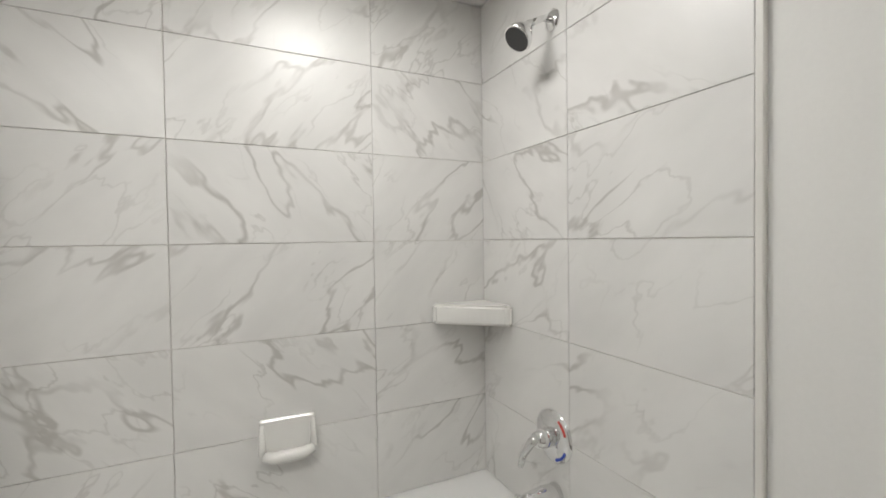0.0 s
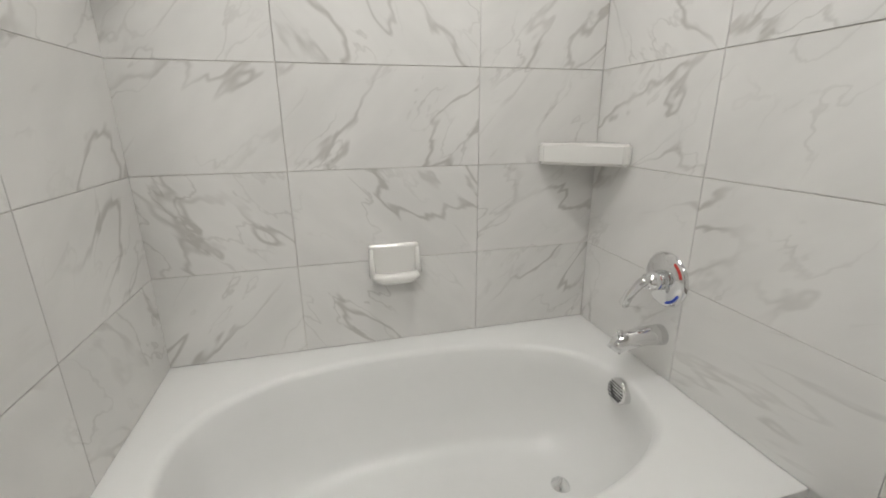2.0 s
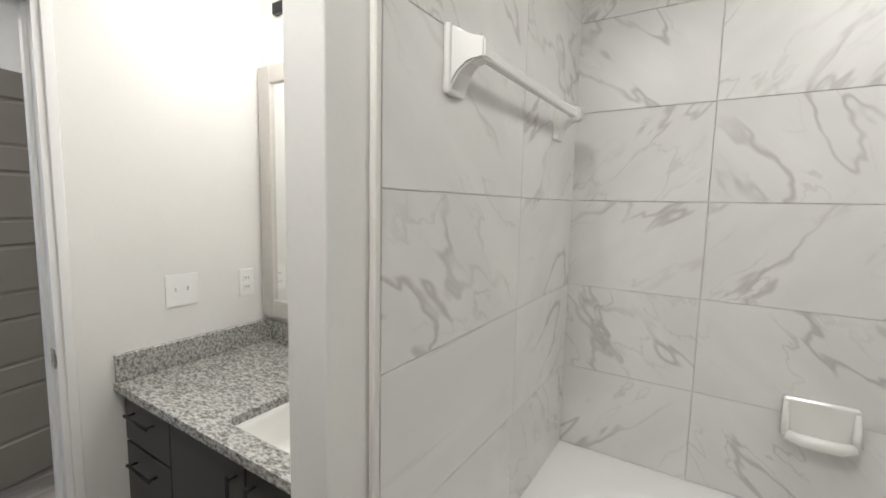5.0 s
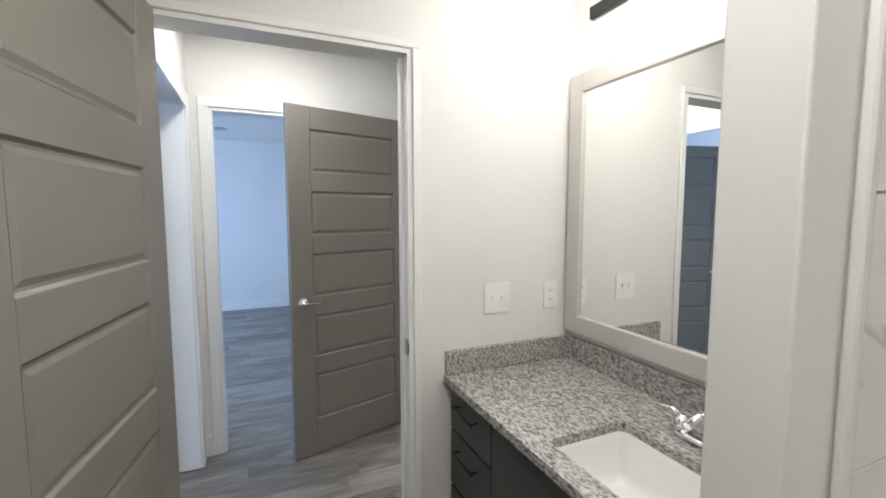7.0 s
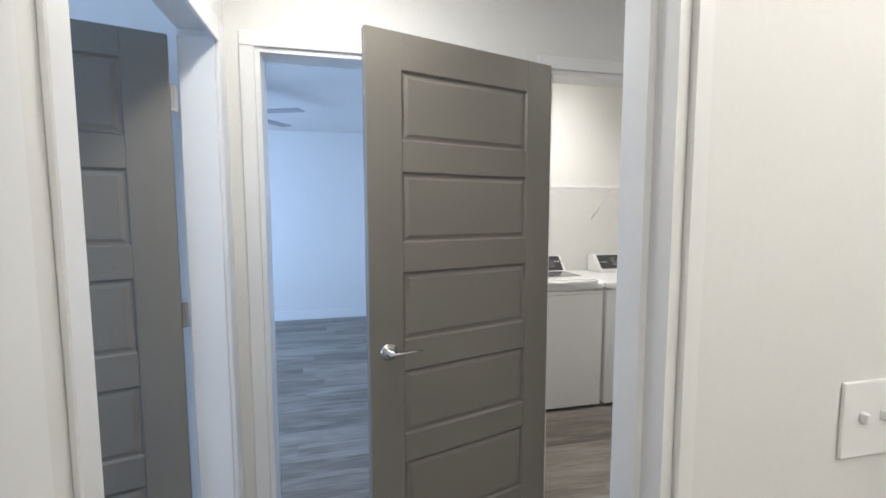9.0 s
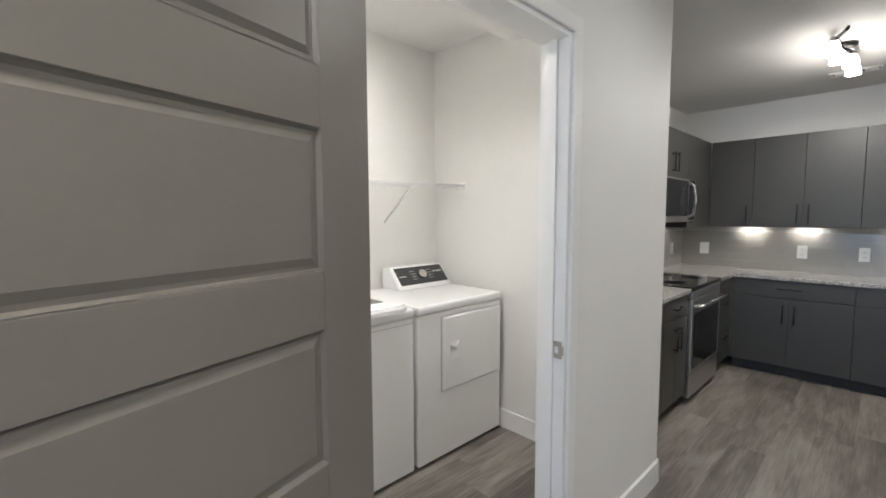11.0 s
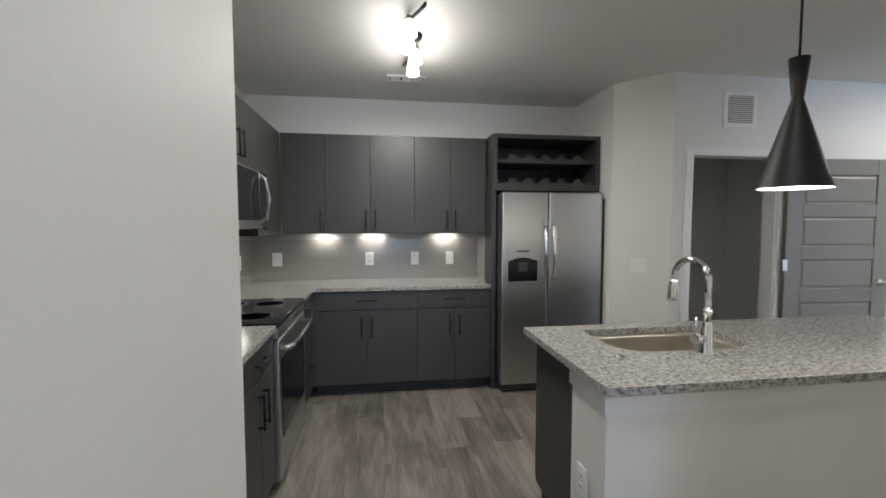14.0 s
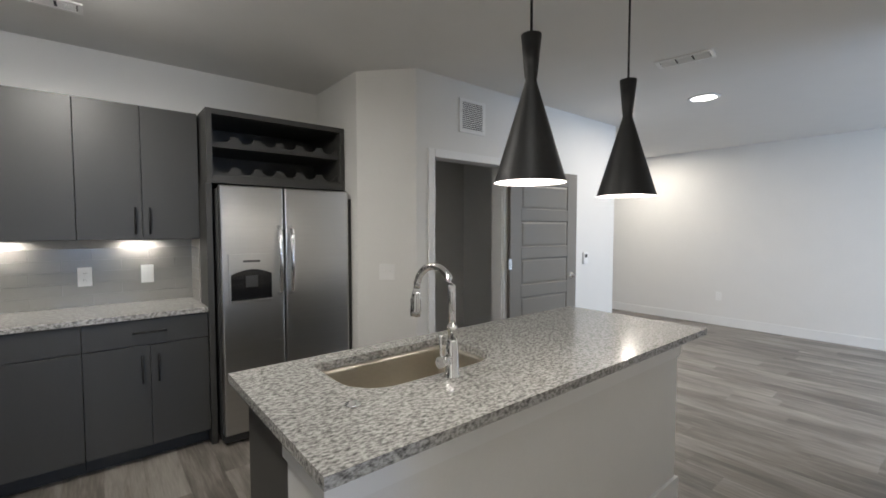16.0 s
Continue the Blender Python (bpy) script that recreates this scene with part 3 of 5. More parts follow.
part("body", tube([(0.934, 1.13, 0.668), (0.88, 1.13, 0.672), (0.82, 1.13, 0.668), (0.775, 1.13, 0.655), (0.762, 1.13, 0.638)], [0.034, 0.031, 0.029, 0.027, 0.022], 18), CHROME, sp)
part("diverter", lathe([(0.005, 0), (0.005, 0.014), (0.010, 0.017), (0.010, 0.026), (0, 0.028)], (0.778, 1.13, 0.676)), CHROME, sp)

bm = bmesh.new()
ring = [(0.689, 1.579), (0.690, 1.548), (0.735, 1.507), (0.785, 1.462), (0.835, 1.422), (0.880, 1.381), (0.905, 1.361), (0.934, 1.362), (0.934, 1.579)]
vb = [bm.verts.new((x, y, 1.176)) for x, y in ring]
f = bm.faces.new(vb)
g = bmesh.ops.extrude_face_region(bm, geom=[f])
bmesh.ops.translate(bm, vec=(0, 0, 0.077), verts=[v for v in g["geom"] if isinstance(v, bmesh.types.BMVert)])
bmesh.ops.recalc_face_normals(bm, faces=bm.faces[:])
bmesh.ops.bevel(bm, geom=bm.edges[:], offset=0.010, segments=3, affect="EDGES")
tagged(part("corner_shelf", bm, CERAM), "white ceramic corner shelf set on marble tile", "shelf")

sd = thing("soap_dish", "white ceramic soap dish set in marble tile", "soap dish")
part("back", box((0.055, 1.553, 0.785), (0.234, 1.579, 0.915), 0.010, 3), CERAM, sd)
part("tray", tube([(0.066, 1.535, 0.805), (0.10, 1.528, 0.797), (0.19, 1.528, 0.797), (0.223, 1.535, 0.805)], [0.018, 0.022, 0.022, 0.018], 14, 0.9), CERAM, sd)
for ex in (0.063, 0.226):
    part("side", tube([(ex, 1.556, 0.90), (ex, 1.545, 0.85), (ex, 1.535, 0.81)], [0.007, 0.010, 0.013], 10), CERAM, sd)

tb = thing("towel_bar", "white ceramic towel bar on marble tile wall", "towel bar")
for py in (0.685, 1.345):
    post = part("post", box((-0.631, py - 0.036, 1.695), (-0.615, py + 0.036, 1.83), 0.006, 2), CERAM, tb)
    bm = bmesh.new()
    rings = []
    for ax, hw, za, zb in ((-0.617, 0.033, 1.70, 1.825), (-0.600, 0.027, 1.735, 1.815), (-0.580, 0.022, 1.752, 1.803), (-0.548, 0.019, 1.756, 1.794)):
        rings.append([bm.verts.new((ax, py + dy, az)) for dy, az in ((-hw, za), (hw, za), (hw, zb), (-hw, zb))])
    for p, q in zip(rings, rings[1:]):
        for k in range(4):
            bm.faces.new((p[k], p[(k + 1) % 4], q[(k + 1) % 4], q[k]))
    bm.faces.new(rings[0])
    bm.faces.new(rings[-1])
    bmesh.ops.recalc_face_normals(bm, faces=bm.faces[:])
    bmesh.ops.bevel(bm, geom=bm.edges[:], offset=0.004, segments=2, affect="EDGES")
    part("arm", bm, CERAM, post)
part("rod", box((-0.581, 0.69, 1.764), (-0.559, 1.34, 1.786), 0.005, 2), CERAM, tb)

# ---- vanity ----
vn = thing("vanity_cabinet", "charcoal vanity cabinet with black bar pulls", "vanity")
part("body", box((-1.935, 0.575, 0.09), (-0.74, 1.155, 0.60)), CAB, vn)
part("toe_kick", box((-1.935, 0.63, 0.002), (-0.74, 1.155, 0.09)), TOE, vn)
part("side_panel", box((-1.935, 0.575, 0.60), (-1.915, 1.155, 0.784)), CAB, vn)
part("side_panel", box((-0.785, 0.575, 0.60), (-0.74, 1.155, 0.784)), CAB, vn)


def bar_pull(parent, a, b, out, r=0.005, stand=0.028):
    a, b, out = Vector(a), Vector(b), Vector(out)
    h = part("handle", tube([a + out * stand, b + out * stand], r, 8), BLACK, parent, "black bar pull")
    d = (b - a).normalized()
    for p in (a + d * 0.012, b - d * 0.012):
        part("standoff", tube([p, p + out * stand], r * 0.9, 8), BLACK, h)
    return h


for z0, z1 in ((0.60, 0.775), (0.36, 0.59), (0.11, 0.35)):
    dr = part("drawer", box((-1.925, 0.555, z0), (-1.60, 0.574, z1), 0.002, 1), CAB, vn)
    bar_pull(dr, (-1.86, 0.555, z1 - 0.06), (-1.69, 0.555, z1 - 0.06), (0, -1, 0))
for a, b, hx in ((-1.595, -1.185, -1.225), (-1.18, -0.77, -1.14)):
    dr = part("door", box((a, 0.555, 0.11), (b, 0.574, 0.775), 0.002, 1), CAB, vn)
    bar_pull(dr, (hx, 0.555, 0.58), (hx, 0.555, 0.73), (0, -1, 0))


def slab_with_hole(lo, hi, hlo, hhi, radii=(0.002, 0.002, 0.002, 0.002)):
    """A slab with a round-cornered hole; the radii go round from the low corner."""
    (x0, y0, z0), (x1, y1, z1) = lo, hi
    bm = bmesh.new()
    rings = []
    for z in (z0, z1):
        outer = [bm.verts.new((x, y, z)) for x, y in ((x0, y0), (x1, y0), (x1, y1), (x0, y1))]
        corners = []
        for k, (cx, cy, sx, sy) in enumerate(((hlo[0], hlo[1], 1, 1), (hhi[0], hlo[1], -1, 1), (hhi[0], hhi[1], -1, -1), (hlo[0], hhi[1], 1, -1))):
            rad = radii[k]
            corners.append([bm.verts.new((cx + sx * rad + rad * math.cos(radians(180 + 90 * k + 15 * a)), cy + sy * rad + rad * math.sin(radians(180 + 90 * k + 15 * a)), z)) for a in range(7)])
        rings.append((outer, corners))
        for k in range(4):
            q = (k + 1) % 4
            bm.faces.new((outer[k], outer[q], corners[q][0], corners[k][-1]))
            for a, b in zip(corners[k], corners[k][1:]):
                bm.faces.new((outer[k], a, b))
    (o0, c0), (o1, c1) = rings
    f0, f1 = [v for c in c0 for v in c], [v for c in c1 for v in c]
    for p, q in ((o0, o1), (f0, f1)):
        for k in range(len(p)):
            n = (k + 1) % len(p)
            bm.faces.new((p[k], p[n], q[n], q[k]))
    bmesh.ops.recalc_face_normals(bm, faces=bm.faces[:])
    return bm


vt = thing("vanity_countertop", "speckled grey granite vanity top with backsplash", "countertop")
part("slab", slab_with_hole((-1.943, 0.53, 0.785), (-0.737, 1.158, 0.815), (-1.36, 0.605), (-0.90, 0.90), (0.03, 0.03, 0.03, 0.03)), GRANITE, vt)
part("backsplash", box((-1.923, 1.138, 0.8155), (-0.737, 1.158, 0.915), 0.002, 1), GRANITE, vt)
part("side_splash", box((-1.943, 0.535, 0.8155), (-1.9235, 1.158, 0.915), 0.002, 1), GRANITE, vt)


def basin(name, label, lo, hi, depth, zt, material, slope=0.03, front=0.035):
    ob = thing(name, label, "sink")
    bm = bmesh.new()
    loops = []
    for off, dz in ((-0.015, -0.001), (0.0, -0.001), (0.004, -0.02), (slope * 0.6, -depth * 0.8), (slope, -depth * 0.95), (slope + 0.025, -depth)):
        x0, y0, x1, y1 = lo[0] + off, lo[1] + off, hi[0] - off, hi[1] - off
        pts = []
        for ex, ey, sx, sy, r, a0 in ((x1, y1, -1, -1, 0.035, 0), (x0, y1, 1, -1, 0.035, 90), (x0, y0, 1, 1, front, 180), (x1, y0, -1, 1, front, 270)):
            cx, cy = ex + sx * r, ey + sy * r
            for k in range(6):
                a = radians(a0 + 18 * k)
                pts.append((cx + r * math.cos(a), cy + r * math.sin(a), zt + dz))
        loops.append([bm.verts.new(p) for p in pts])
    for p, q in zip(loops, loops[1:]):
        for i in range(24):
            bm.faces.new((p[i], p[(i + 1) % 24], q[(i + 1) % 24], q[i])).smooth = True
    bm.faces.new(loops[-1])
    bmesh.ops.recalc_face_normals(bm, faces=bm.faces[:])
    part("bowl", bm, material, ob)
    part("drain", lathe([(0.03, 0), (0.03, 0.003), (0.02, 0.002), (0, 0.001)], ((lo[0] + hi[0]) / 2, (lo[1] + hi[1]) / 2, zt - depth + 0.001)), CHROME, ob)
    return ob


basin("vanity_sink", "white rectangular undermount ceramic sink in granite", (-1.36, 0.605), (-0.90, 0.90), 0.14, 0.785, CERAM)
fc = thing("vanity_faucet", "chrome two-handle centre-set faucet on granite", "faucet")
part("base_plate", box((-1.235, 0.965, 0.8155), (-1.035, 1.02, 0.835), 0.008, 2), CHROME, fc)
part("spout", tube([(-1.135, 0.99, 0.83), (-1.135, 0.985, 0.90), (-1.135, 0.95, 0.925), (-1.135, 0.89, 0.905)], [0.02, 0.018, 0.014, 0.011], 14), CHROME, fc)
for hx, sgn in ((-1.225, -1), (-1.045, 1)):
    h = part("handle", lathe([(0.024, 0.83), (0.022, 0.855), (0.014, 0.875), (0.0, 0.88)], (hx, 0.992, 0)), CHROME, fc)
    part("lever", tube([(hx, 0.992, 0.87), (hx + sgn * 0.03, 0.985, 0.885), (hx + sgn * 0.075, 0.975, 0.882)], [0.010, 0.008, 0.006], 10), CHROME, h)

mr = thing("mirror", "large mirror in a brushed silver frame", "mirror")
x0, x1, z0, z1, fw = -1.928, -0.80, 0.943, 2.065, 0.078
part("glass", box((x0 + fw, 1.142, z0 + fw), (x1 - fw, 1.148, z1 - fw)), MIRROR, mr)
for lo, hi in (((x0, 1.128, z0), (x0 + fw, 1.159, z1)), ((x1 - fw, 1.128, z0), (x1, 1.159, z1)), ((x0 + fw, 1.128, z0), (x1 - fw, 1.159, z0 + fw)), ((x0 + fw, 1.128, z1 - fw), (x1 - fw, 1.159, z1))):
    part("frame_rail", box(lo, hi, 0.004, 2), FRAME, mr)
vl = thing("vanity_light", "dark bronze bar light with glass shades", "wall light")
part("backplate", box((-1.83, 1.135, 2.27), (-0.91, 1.159, 2.32), 0.004, 1), BLACK, vl)
for lx in (-1.58, -1.30, -1.02):
    part("arm", tube([(lx, 1.14, 2.295), (lx, 1.04, 2.29), (lx, 1.03, 2.305)], 0.008, 8), BLACK, vl)
    part("shade", lathe([(0.024, 0.0), (0.045, 0.03), (0.052, 0.09)], (lx, 1.03, 2.302)), LITV, vl, "frosted lit glass shade")


def wall_plate(label, m, w, h, kind):
    ob = thing("wall_plate", label, "switch" if kind == "toggle" else "outlet", "white wall plates", "", m)
    part("plate", box((-w / 2, -0.006, -h / 2), (w / 2, 0.0, h / 2), 0.002, 2), PLAST, ob)
    n = max(1, round(w / 0.06)) if kind == "toggle" else 1
    for k in range(n):
        cx = (k - (n - 1) / 2) * 0.046
        if kind == "toggle":
            part("toggle", box((cx - 0.005, -0.017, -0.004), (cx + 0.005, -0.006, 0.014), 0.002, 1), PLAST, ob)
        else:
            for zz in (-0.021, 0.021):
                r = part("receptacle", box((cx - 0.017, -0.0085, zz - 0.014), (cx + 0.017, -0.006, zz + 0.014), 0.002, 1), PLAST, ob)
                for dx in (-0.006, 0.006):
                    part("slot", box((cx + dx - 0.0012, -0.0092, zz - 0.004), (cx + dx + 0.0012, -0.0086, zz + 0.006)), SLOT, r)
    return ob


wall_plate("white double toggle switch plate above granite splash", pose(-1.944, 0.776, 1.115, 0, 0, 90), 0.122, 0.128, "toggle")
wall_plate("white duplex outlet plate above granite splash", pose(-1.944, 1.055, 1.107, 0, 0, 90), 0.07, 0.12, "outlet")
for ox, w, k in ((-3.80, 0.085, "plain"), (-2.985, 0.075, "outlet"), (-2.565, 0.072, "outlet"), (-2.235, 0.072, "toggle")):
    wall_plate("white plate on the grey tiled backsplash", pose(ox, 5.536, 1.09, 0, 0, 0), w, 0.122, k if k != "plain" else "toggle")
wall_plate("white plate on the grey tiled backsplash", pose(-4.022, 5.2, 1.09, 0, 0, 90), 0.075, 0.122, "outlet")
wall_plate("white outlet plate on the island end wall", pose(-2.123, 3.03, 0.43, 0, 0, 270), 0.075, 0.122, "outlet")
wall_plate("white switch plate on the diagonal wall", pose(-0.85, 4.662, 1.08, 0, 0, -47.7), 0.12, 0.12, "toggle")
wall_plate("white outlet on the living room wall", pose(4.45, 4.2, 0.42, 0, 0, 270), 0.075, 0.12, "outlet")
th = thing("thermostat", "small white wall thermostat", "thermostat", "", "", pose(1.46, 4.5, 1.09))
part("body", box((-0.04, -0.022, -0.06), (0.04, 0, 0.06), 0.005, 2), PLAST, th)
part("display", box((-0.022, -0.0235, 0.005), (0.022, -0.022, 0.04)), SLOT, th)

# ---- laundry ----
def machine(name, label, y0, y1, dryer):
    ob = thing(name, label, "dryer" if dryer else "washing machine")
    xf, xb = -4.19, -4.845
    ztop = 0.945
    part("body", box((xb, y0, 0.02), (xf, y1, ztop - 0.055), 0.012, 3), APPL, ob)
    part("top", box((xb, y0 - 0.002, ztop - 0.054), (xf + 0.008, y1 + 0.002, ztop), 0.018, 3), APPL, ob)
    for fx in (xb + 0.05, xf - 0.05):
        for fy in (y0 + 0.05, y1 - 0.05):
            part("foot", lathe([(0.022, 0.001), (0.022, 0.0195)], (fx, fy, 0)), SLOT, ob)
    bm = bmesh.new()
    prof = [(-4.845, ztop), (-4.845, 1.085), (-4.76, 1.093), (-4.63, ztop + 0.004)]
    a = [bm.verts.new((x, y0 + (0.235 if dryer else 0.04), z)) for x, z in prof]
    b = [bm.verts.new((x, y1 - (0.015 if dryer else 0.05), z)) for x, z in prof]
    bm.faces.new(a)
    bm.faces.new(b)
    for i in range(4):
        bm.faces.new((a[i], a[(i + 1) % 4], b[(i + 1) % 4], b[i]))
    bmesh.ops.recalc_face_normals(bm, faces=bm.faces[:])
    bmesh.ops.bevel(bm, geom=bm.edges[:], offset=0.006, segments=2, affect="EDGES")
    con = part("console", bm, APPL, ob)
    d = Vector((0.13, 0, -0.144)).normalized()
    nrm = Vector((0.144, 0, 0.13)).normalized()
    base = Vector((-4.76, 0, 1.093))

    def plate(u0, u1, v0, v1, h):
        bm = bmesh.new()
        c = []
        for hh in (0.0, h):
            for u, v in ((u0, v0), (u1, v0), (u1, v1), (u0, v1)):
                p = base + d * v + nrm * hh
                c.append(bm.verts.new((p.x, u, p.z)))
        bm.faces.new(c[4:])
        for i in range(4):
            bm.faces.new((c[i], c[(i + 1) % 4], c[4 + (i + 1) % 4], c[4 + i]))
        bmesh.ops.recalc_face_normals(bm, faces=bm.faces[:])
        return bm

    pn = part("control_panel", plate(y0 + (0.26 if dryer else 0.06), y1 - (0.035 if dryer else 0.075), 0.014, 0.158, 0.002), PANEL, con, "dark grey control panel")
    ym = y0 + (y1 - y0) * 0.66
    kb = part("knob", lathe([(0.034, 0), (0.032, 0.018), (0.026, 0.022), (0, 0.023)], (0, 0, 0)), NICKEL, pn, "round silver knob")
    kb.matrix_basis = Matrix.Translation(base + d * 0.085 + nrm * 0.002 + Vector((0, ym, 0))) @ nrm.to_track_quat("Z", "Y").to_matrix().to_4x4()
    for k in range(4):
        for sgn in (-1, 1):
            part("print_bar", plate(ym + sgn * 0.075 - 0.022, ym + sgn * 0.075 + 0.022, 0.05 + k * 0.022, 0.053 + k * 0.022, 0.003), PRINT, pn)
    part("print_bar", plate(y0 + (0.275 if dryer else 0.09), y0 + (0.335 if dryer else 0.17), 0.085, 0.092, 0.003), PRINT, pn)
    for k in range(3):
        part("button", plate(y1 - 0.135 + k * 0.03, y1 - 0.115 + k * 0.03, 0.06, 0.075, 0.003), PRINT, pn)
    if dryer:
        dd = part("front_door", box((xf, y0 + 0.18, 0.42), (xf + 0.018, y1 - 0.02, 0.86), 0.012, 3), APPL, ob)
        part("seam", box((xf + 0.0005, y0 + 0.175, 0.415), (xf + 0.002, y1 - 0.015, 0.865), 0.0, 1), PRINT, ob)
        part("pull", box((xf + 0.016, y0 + 0.235, 0.60), (xf + 0.0195, y0 + 0.30, 0.70), 0.003, 2), PLAST, dd)
        part("pull_lip", tube([(xf + 0.02, y0 + 0.235, 0.69), (xf + 0.034, y0 + 0.265, 0.675), (xf + 0.02, y0 + 0.30, 0.70)], 0.008, 8), PLAST, dd)
    else:
        bm = bmesh.new()
        plan = [(-4.60, y0 + 0.015), (-4.60, y1 - 0.015)]
        for cyl, a0 in ((y1 - 0.135, 90), (y0 + 0.135, 0)):
            for k in range(9):
                a = radians(a0 - 90 * k / 8)
                plan.append((-4.29 + 0.14 * math.cos(a), cyl + 0.12 * math.sin(a)))
        f = bm.faces.new([bm.verts.new((px, py, ztop)) for px, py in plan])
        g = bmesh.ops.extrude_face_region(bm, geom=[f])
        bmesh.ops.translate(bm, vec=(0, 0, 0.034), verts=[v for v in g["geom"] if isinstance(v, bmesh.types.BMVert)])
        bmesh.ops.recalc_face_normals(bm, faces=bm.faces[:])
        bmesh.ops.bevel(bm, geom=[e for e in bm.edges if min(v.co.z for v in e.verts) > ztop + 0.02], offset=0.014, segments=3, affect="EDGES")
        lid = part("lid", bm, APPL, ob)
        part("window", box((-4.57, y0 + 0.075, ztop + 0.0342), (-4.30, y1 - 0.12, ztop + 0.0365), 0.001, 1), SMOKE, lid, "grey tinted glass window")
        part("lid_handle", tube([(-4.185, y0 + 0.2, ztop + 0.014), (-4.145, (y0 + y1) / 2, ztop + 0.012), (-4.185, y1 - 0.2, ztop + 0.014)], 0.010, 8), APPL, lid)
        part("seam", box((xf + 0.0002, y0 + 0.008, 0.862), (xf + 0.002, y1 - 0.008, 0.866)), PRINT, ob)
    return ob


machine("washing_machine", "white top-load washing machine with dark control panel", 1.06, 1.775, False)
machine("dryer", "white front-load clothes dryer with dark control panel", 1.80, 2.525, True)

ws = thing("wire_shelf", "white wire shelf on laundry wall with braces", "shelf")
for k in range(8):
    part("long_wire", tube([(-4.865 + k * 0.045, 0.85, 1.66), (-4.865 + k * 0.045, 2.55, 1.66)], 0.003, 6), PLAST, ws)
for dz in (-0.012, -0.03):
    part("front_wire", tube([(-4.545, 0.85, 1.66 + dz), (-4.545, 2.55, 1.66 + dz)], 0.003, 6), PLAST, ws)
cross = bmesh.new()
for k in range(66):
    y = 0.86 + k * 0.0255
    b = tube([(-4.868, y, 1.664), (-4.55, y, 1.664), (-4.545, y, 1.628)], 0.0014, 5)
    me = bpy.data.meshes.new("tmp")
    b.to_mesh(me)
    b.free()
    cross.from_mesh(me)
    bpy.data.meshes.remove(me)
part("cross_wires", cross, PLAST, ws)
for y in (1.35, 2.08):
    part("brace", tube([(-4.55, y, 1.645), (-4.868, y, 1.40)], 0.005, 6), PLAST, ws)
part("end_bracket", box((-4.60, 2.548, 1.62), (-4.54, 2.565, 1.68), 0.003, 1), PLAST, ws)
wb = thing("washer_outlet_box", "recessed laundry water outlet box in wall", "outlet box")
part("frame", slab_with_hole((1.16, 1.085, 0), (1.44, 1.20, 0.012), (1.185, 1.10), (1.415, 1.185)), PLAST, wb)
for c in wb.children:
    c.matrix_basis = Matrix(((0, 0, 1, -4.87), (1, 0, 0, 0), (0, 1, 0, 0), (0, 0, 0, 1)))
part("recess", box((-4.869, 1.185, 1.10), (-4.866, 1.415, 1.185)), PRINT, wb, "grey recess")
for y in (1.25, 1.35):
    part("valve", lathe([(0.012, -4.866), (0.012, -4.84), (0.018, -4.84), (0.0, -4.83)], (0, y, 1.14), "x", 12), mat("brass", (0.5, 0.36, 0.18), 0.35, 1.0), wb, "brass valve")

# ---- kitchen ----
YB = 5.545
UZ0, UZ1 = 1.33, 2.155


def front_y(parent, name, x0, x1, z0, z1, y, pull=None, vertical=True):
    d = part(name, box((x0 + 0.0015, y - 0.019, z0 + 0.0015), (x1 - 0.0015, y, z1 - 0.0015), 0.0015, 1), CAB, parent)
    if pull:
        bar_pull(d, pull[0], pull[1], (0, -1, 0), 0.006)
    return d


def front_x(parent, name, y0, y1, z0, z1, x, pull=None):
    d = part(name, box((x, y0 + 0.0015, z0 + 0.0015), (x + 0.019, y1 - 0.0015, z1 - 0.0015), 0.0015, 1), CAB, parent)
    if pull:
        bar_pull(d, pull[0], pull[1], (1, 0, 0), 0.006)
    return d


def upper_back(x0, x1, seams, pulls):
    c = thing("wall_cabinet", "charcoal flat-front wall cabinet with black pulls", "cabinet", "kitchen wall cabinets")
    part("body", box((x0 + 0.001, 5.242, UZ0), (x1 - 0.001, YB - 0.002, UZ1)), CAB, c)
    for a, b in zip(seams, seams[1:]):
        front_y(c, "door", a, b, UZ0, UZ1, 5.241)
    doors = [o for o in c.children if o.name.startswith("door")]
    for d, px in zip(doors, pulls):
        bar_pull(d, (px, 5.222, 1.365), (px, 5.222, 1.53), (0, -1, 0), 0.006)


upper_back(-3.69, -3.335, (-3.69, -3.335), (-3.375,))
upper_back(-3.335, -2.59, (-3.335, -2.963, -2.59), (-3.003, -2.923))
upper_back(-2.59, -1.962, (-2.59, -2.275, -1.962), (-2.312, -2.238))


def upper_left(y0, y1, z0, seams, pulls):
    c = thing("wall_cabinet", "charcoal flat-front wall cabinet with black pulls", "cabinet", "kitchen wall cabinets")
    part("body", box((-4.028, y0 + 0.001, z0), (-3.711, y1 - 0.001, UZ1)), CAB, c)
    for (a, b), p in zip(zip(seams, seams[1:]), pulls):
        front_x(c, "door", a, b, z0, UZ1, -3.71, p)


upper_left(2.70, 3.79, UZ0, (2.70, 3.25, 3.79), (((-3.691, 3.21, 1.37), (-3.691, 3.21, 1.53)), ((-3.691, 3.29, 1.37), (-3.691, 3.29, 1.53))))
upper_left(3.79, 4.545, 1.755, (3.79, 4.17, 4.545), (((-3.691, 4.13, 1.80), (-3.691, 4.13, 1.96)), ((-3.691, 4.21, 1.80), (-3.691, 4.21, 1.96))))
upper_left(4.545, 5.24, UZ0, (4.545, 5.22), (((-3.691, 4.62, 1.37), (-3.691, 4.62, 1.53)),))

